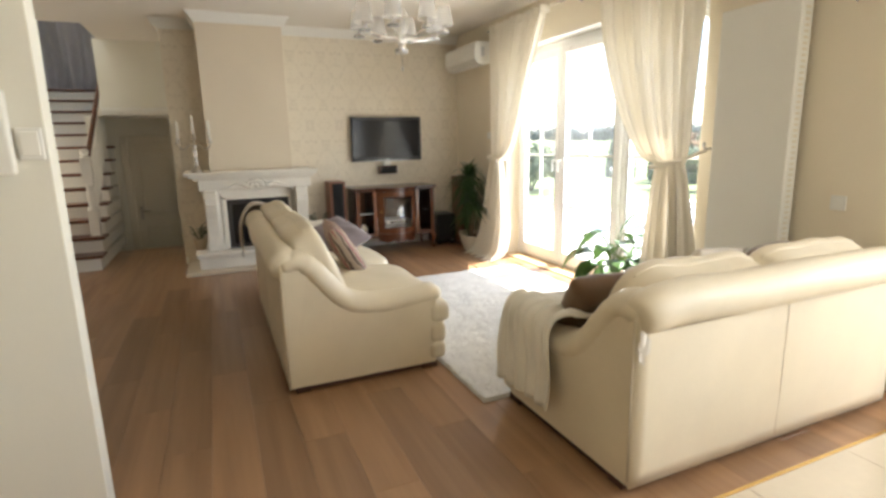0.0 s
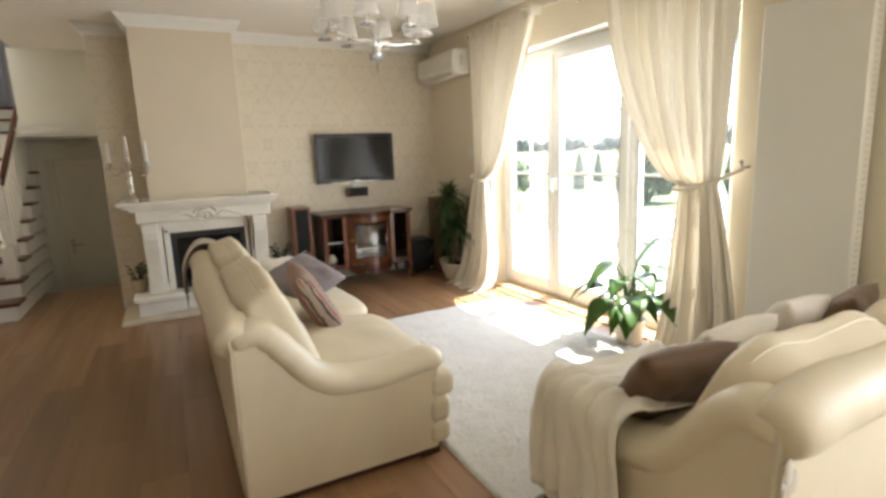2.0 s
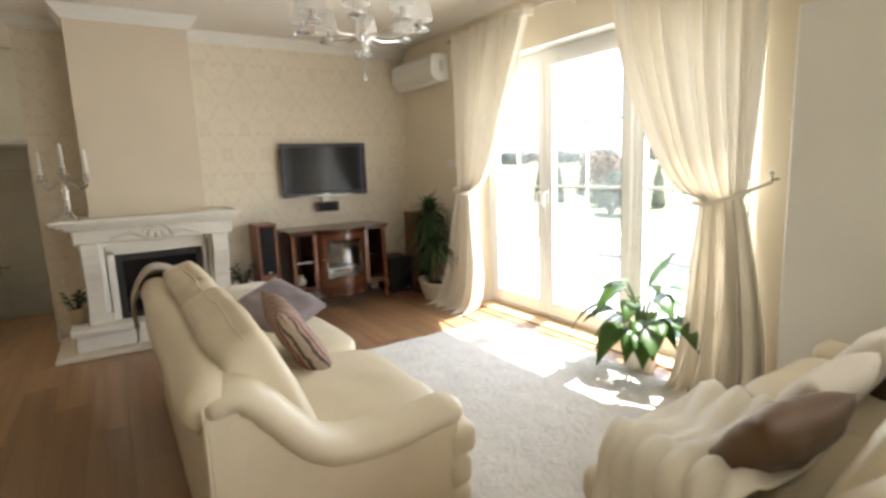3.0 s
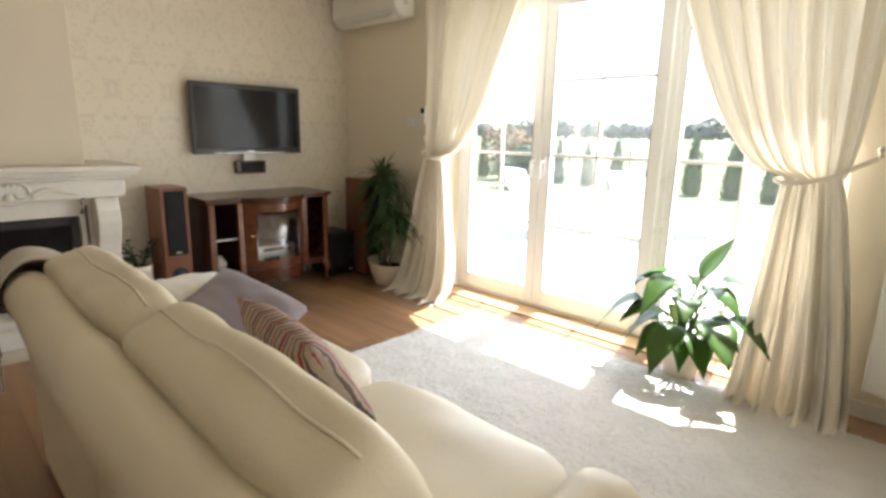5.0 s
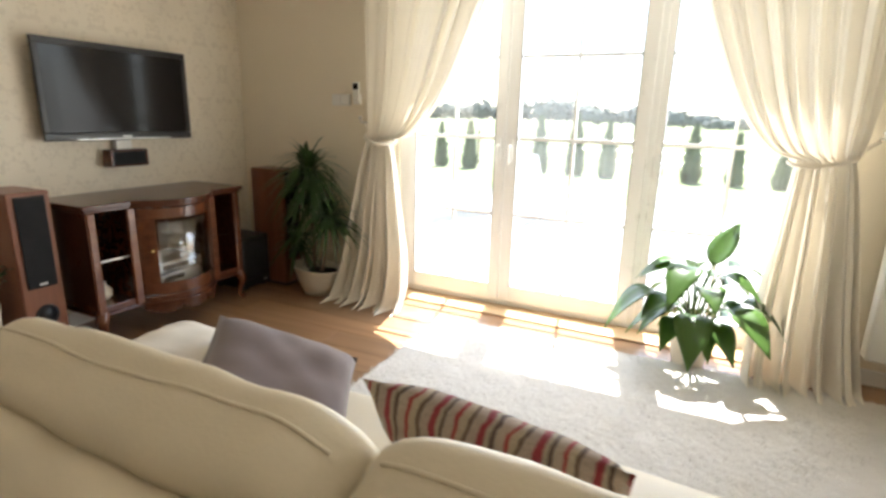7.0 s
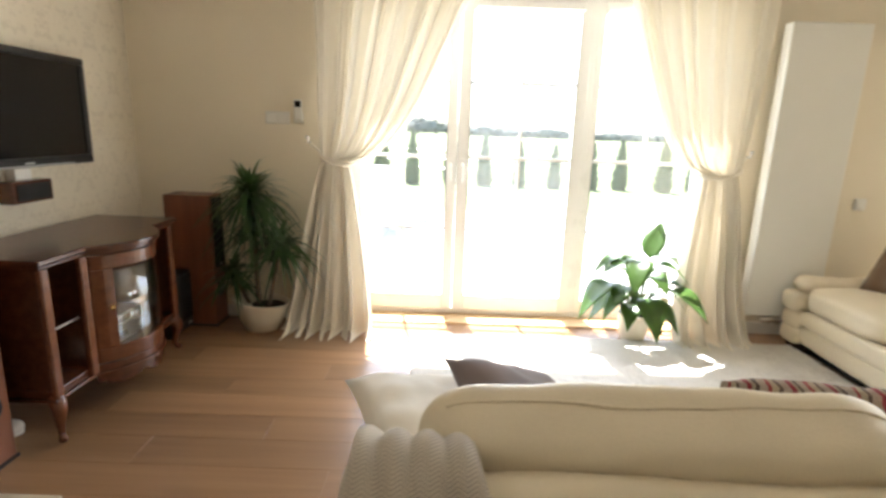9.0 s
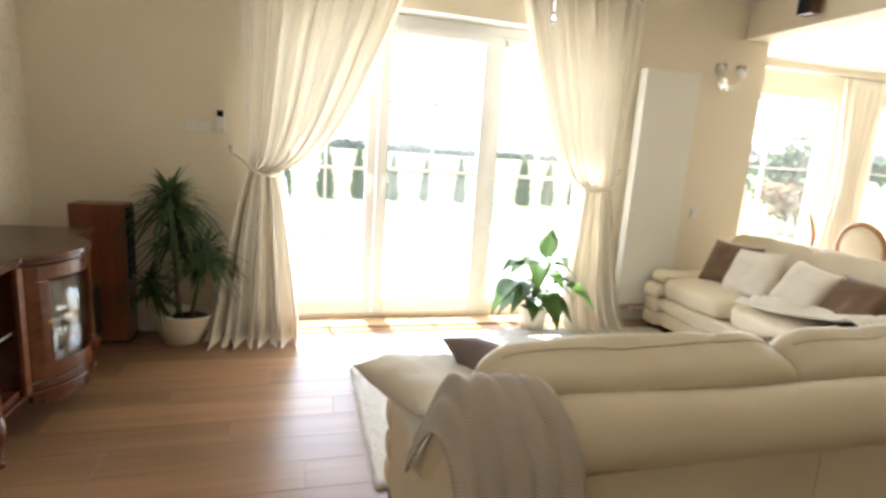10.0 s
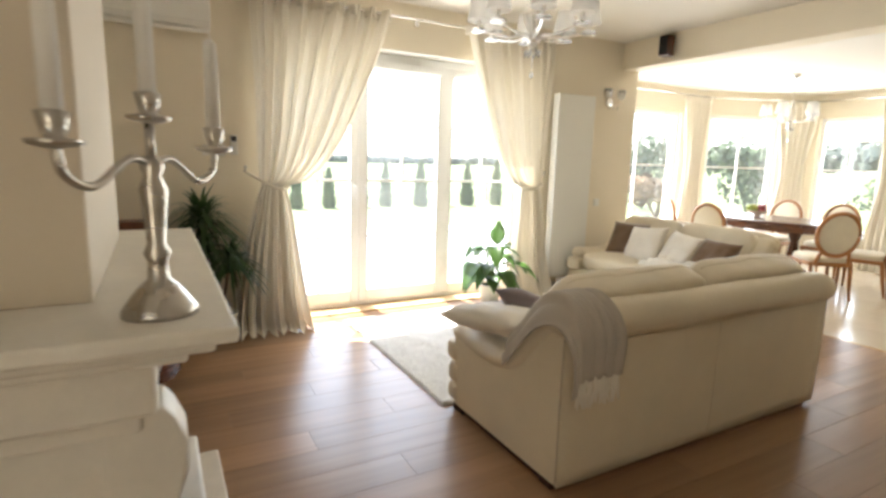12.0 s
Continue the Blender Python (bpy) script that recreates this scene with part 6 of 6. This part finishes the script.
def garden_shrub(x, y, h, r, seed, mat="shrub"):
    rnd = random.Random(seed)
    bm = bmesh.new()
    for k in range(5):
        a = k * 1.26
        tube(bm, [(0, 0, 0), (0.3 * r * math.cos(a), 0.3 * r * math.sin(a), h * 0.4), (0.6 * r * math.cos(a), 0.6 * r * math.sin(a), h * 0.75)], [0.05, 0.03, 0.012], 6)
    for k in range(12):
        a = rnd.uniform(0, 6.28)
        q = rnd.uniform(0.1, 0.75)
        clump(bm, (q * r * math.cos(a), q * r * math.sin(a), h * rnd.uniform(0.3, 0.75)), (r * 0.45, r * 0.45, h * 0.25), rnd, 110, 0.10)
    ob = finish(bm, "garden_shrub", mat)
    ob.matrix_world = pose(x, y, -0.2)
    tagged(ob, "russet autumn shrub in the garden lawn" if mat == "autumn_shrub" else "leafy green shrub in the garden lawn", "shrub", "garden shrubs")


for x, y, h, r, s in ((7.6, -8.2, 2.6, 1.3, 1), (9.8, -7.0, 1.5, 1.2, 2), (12.5, -9.5, 3.2, 1.6, 3), (5.2, -11.5, 2.3, 1.6, 4), (3.0, -14.0, 2.0, 1.5, 5), (14.5, 13.8, 2.0, 1.1, 6), (9.0, 14.0, 1.6, 1.3, 7), (12.3, 11.5, 1.3, 0.9, 8)):
    garden_shrub(x, y, h, r, s, "autumn_shrub" if s in (2, 6) else "shrub")


def lounger(x, y, turn):
    e = empty("sun_lounger", pose(x, y, -0.15, 0, 0, turn))
    prof = spline([(0, 0.95, 0.98), (0, 0.72, 0.55), (0, 0.5, 0.33), (0, 0.15, 0.30), (0, -0.25, 0.42), (0, -0.6, 0.34), (0, -0.9, 0.22)], 24)
    bm = bmesh.new()
    sheet(bm, lambda u, v: prof[round(v * 24)] + Vector(((u - 0.5) * 0.56, 0, 0)), 3, 24)
    finish(bm, "seat", "lounger", e, smooth=True, solid=0.03)
    bm = bmesh.new()
    for s in (-0.3, 0.3):
        tube(bm, [p + Vector((s, 0, 0)) for p in prof], 0.018, 8)
        tube(bm, spline([(s, 0.8, 0.0), (s, 0.45, 0.30), (s, -0.1, 0.36), (s, -0.6, 0.0)], 14), 0.018, 8)
    finish(bm, "frame", "silver", e, smooth=True)
    return tagged(e, "white reclining sun lounger on the paved terrace", "lounger", "sun loungers")


lg = lounger(7.2, 6.9, 70)
copy_thing(lg, pose(7.9, 5.6, -0.15, 0, 0, 75))


# ---- floors, piece by piece ----
def plank_mesh(length, width=0.192):
    bm = bmesh.new()
    g, c = 0.0003, 0.0010
    x0, x1, y0, y1 = g, width - g, g, length - g
    lo = [bm.verts.new((x, y, -0.008)) for x, y in ((x0, y0), (x1, y0), (x1, y1), (x0, y1))]
    mi = [bm.verts.new((x, y, -c)) for x, y in ((x0, y0), (x1, y0), (x1, y1), (x0, y1))]
    hi = [bm.verts.new((x, y, 0)) for x, y in ((x0 + c, y0 + c), (x1 - c, y0 + c), (x1 - c, y1 - c), (x0 + c, y1 - c))]
    bm.faces.new(hi)
    for a, b in ((lo, mi), (mi, hi)):
        for i in range(4):
            j = (i + 1) % 4
            bm.faces.new((a[i], a[j], b[j], b[i]))
    bmesh.ops.recalc_face_normals(bm, faces=bm.faces)
    me = bpy.data.meshes.new("plank")
    bm.to_mesh(me)
    bm.free()
    me.materials.append(M["plank"].m)
    return me


def wood_floor():
    fl = structure(boxes("floor", "joint", [(-2.3, 3.24, 1.485, 8.26, -0.12, -0.008)]), "warm brown oak laminate floor")
    full, cache = 1.285, {}
    rnd = random.Random(6)
    x, k = -2.3, 0
    while x < 3.24 - 0.02:
        w = min(0.192, 3.238 - x)
        y = 1.485 - full * ((k * 0.37) % 1.0)
        while y < 8.26:
            a, b = max(y, 1.485), min(y + full, 8.26)
            if b - a > 0.03:
                key = (round(b - a, 3), round(w, 3))
                if key not in cache:
                    cache[key] = plank_mesh(*key)
                p = new("plank", cache[key])
                p.parent, p.location = fl, (x, a, 0)
            y += full
        x += 0.192
        k += 1
    boxes("edge_strip", "brass", [(-2.3, 3.24, 1.478, 1.492, -0.002, 0.003)], fl)


def tile_floor():
    fl = structure(boxes("floor_dining", "grout", [(-2.3, 4.12, -2.45, 1.478, -0.12, -0.004)]), "glossy cream tiled dining floor")
    bm = bmesh.new()
    s = 0.598
    box(bm, 0.0015, s - 0.0015, 0.0015, s - 0.0015, -0.01, 0.0)
    first = finish(bm, "floor_tile", "tile", fl, bevel=0.0015, segments=1)
    me, used = first.data, False
    for i in range(11):
        for j in range(7):
            x, y = -2.3 + s * i, 1.478 - s * (j + 1)
            if x + s > 4.2 or y < -2.75:
                continue
            if not used:
                first.location, used = (x, y, 0), True
                continue
            o = new("floor_tile", me)
            o.parent, o.location = fl, (x, y, 0)


wood_floor()
tile_floor()
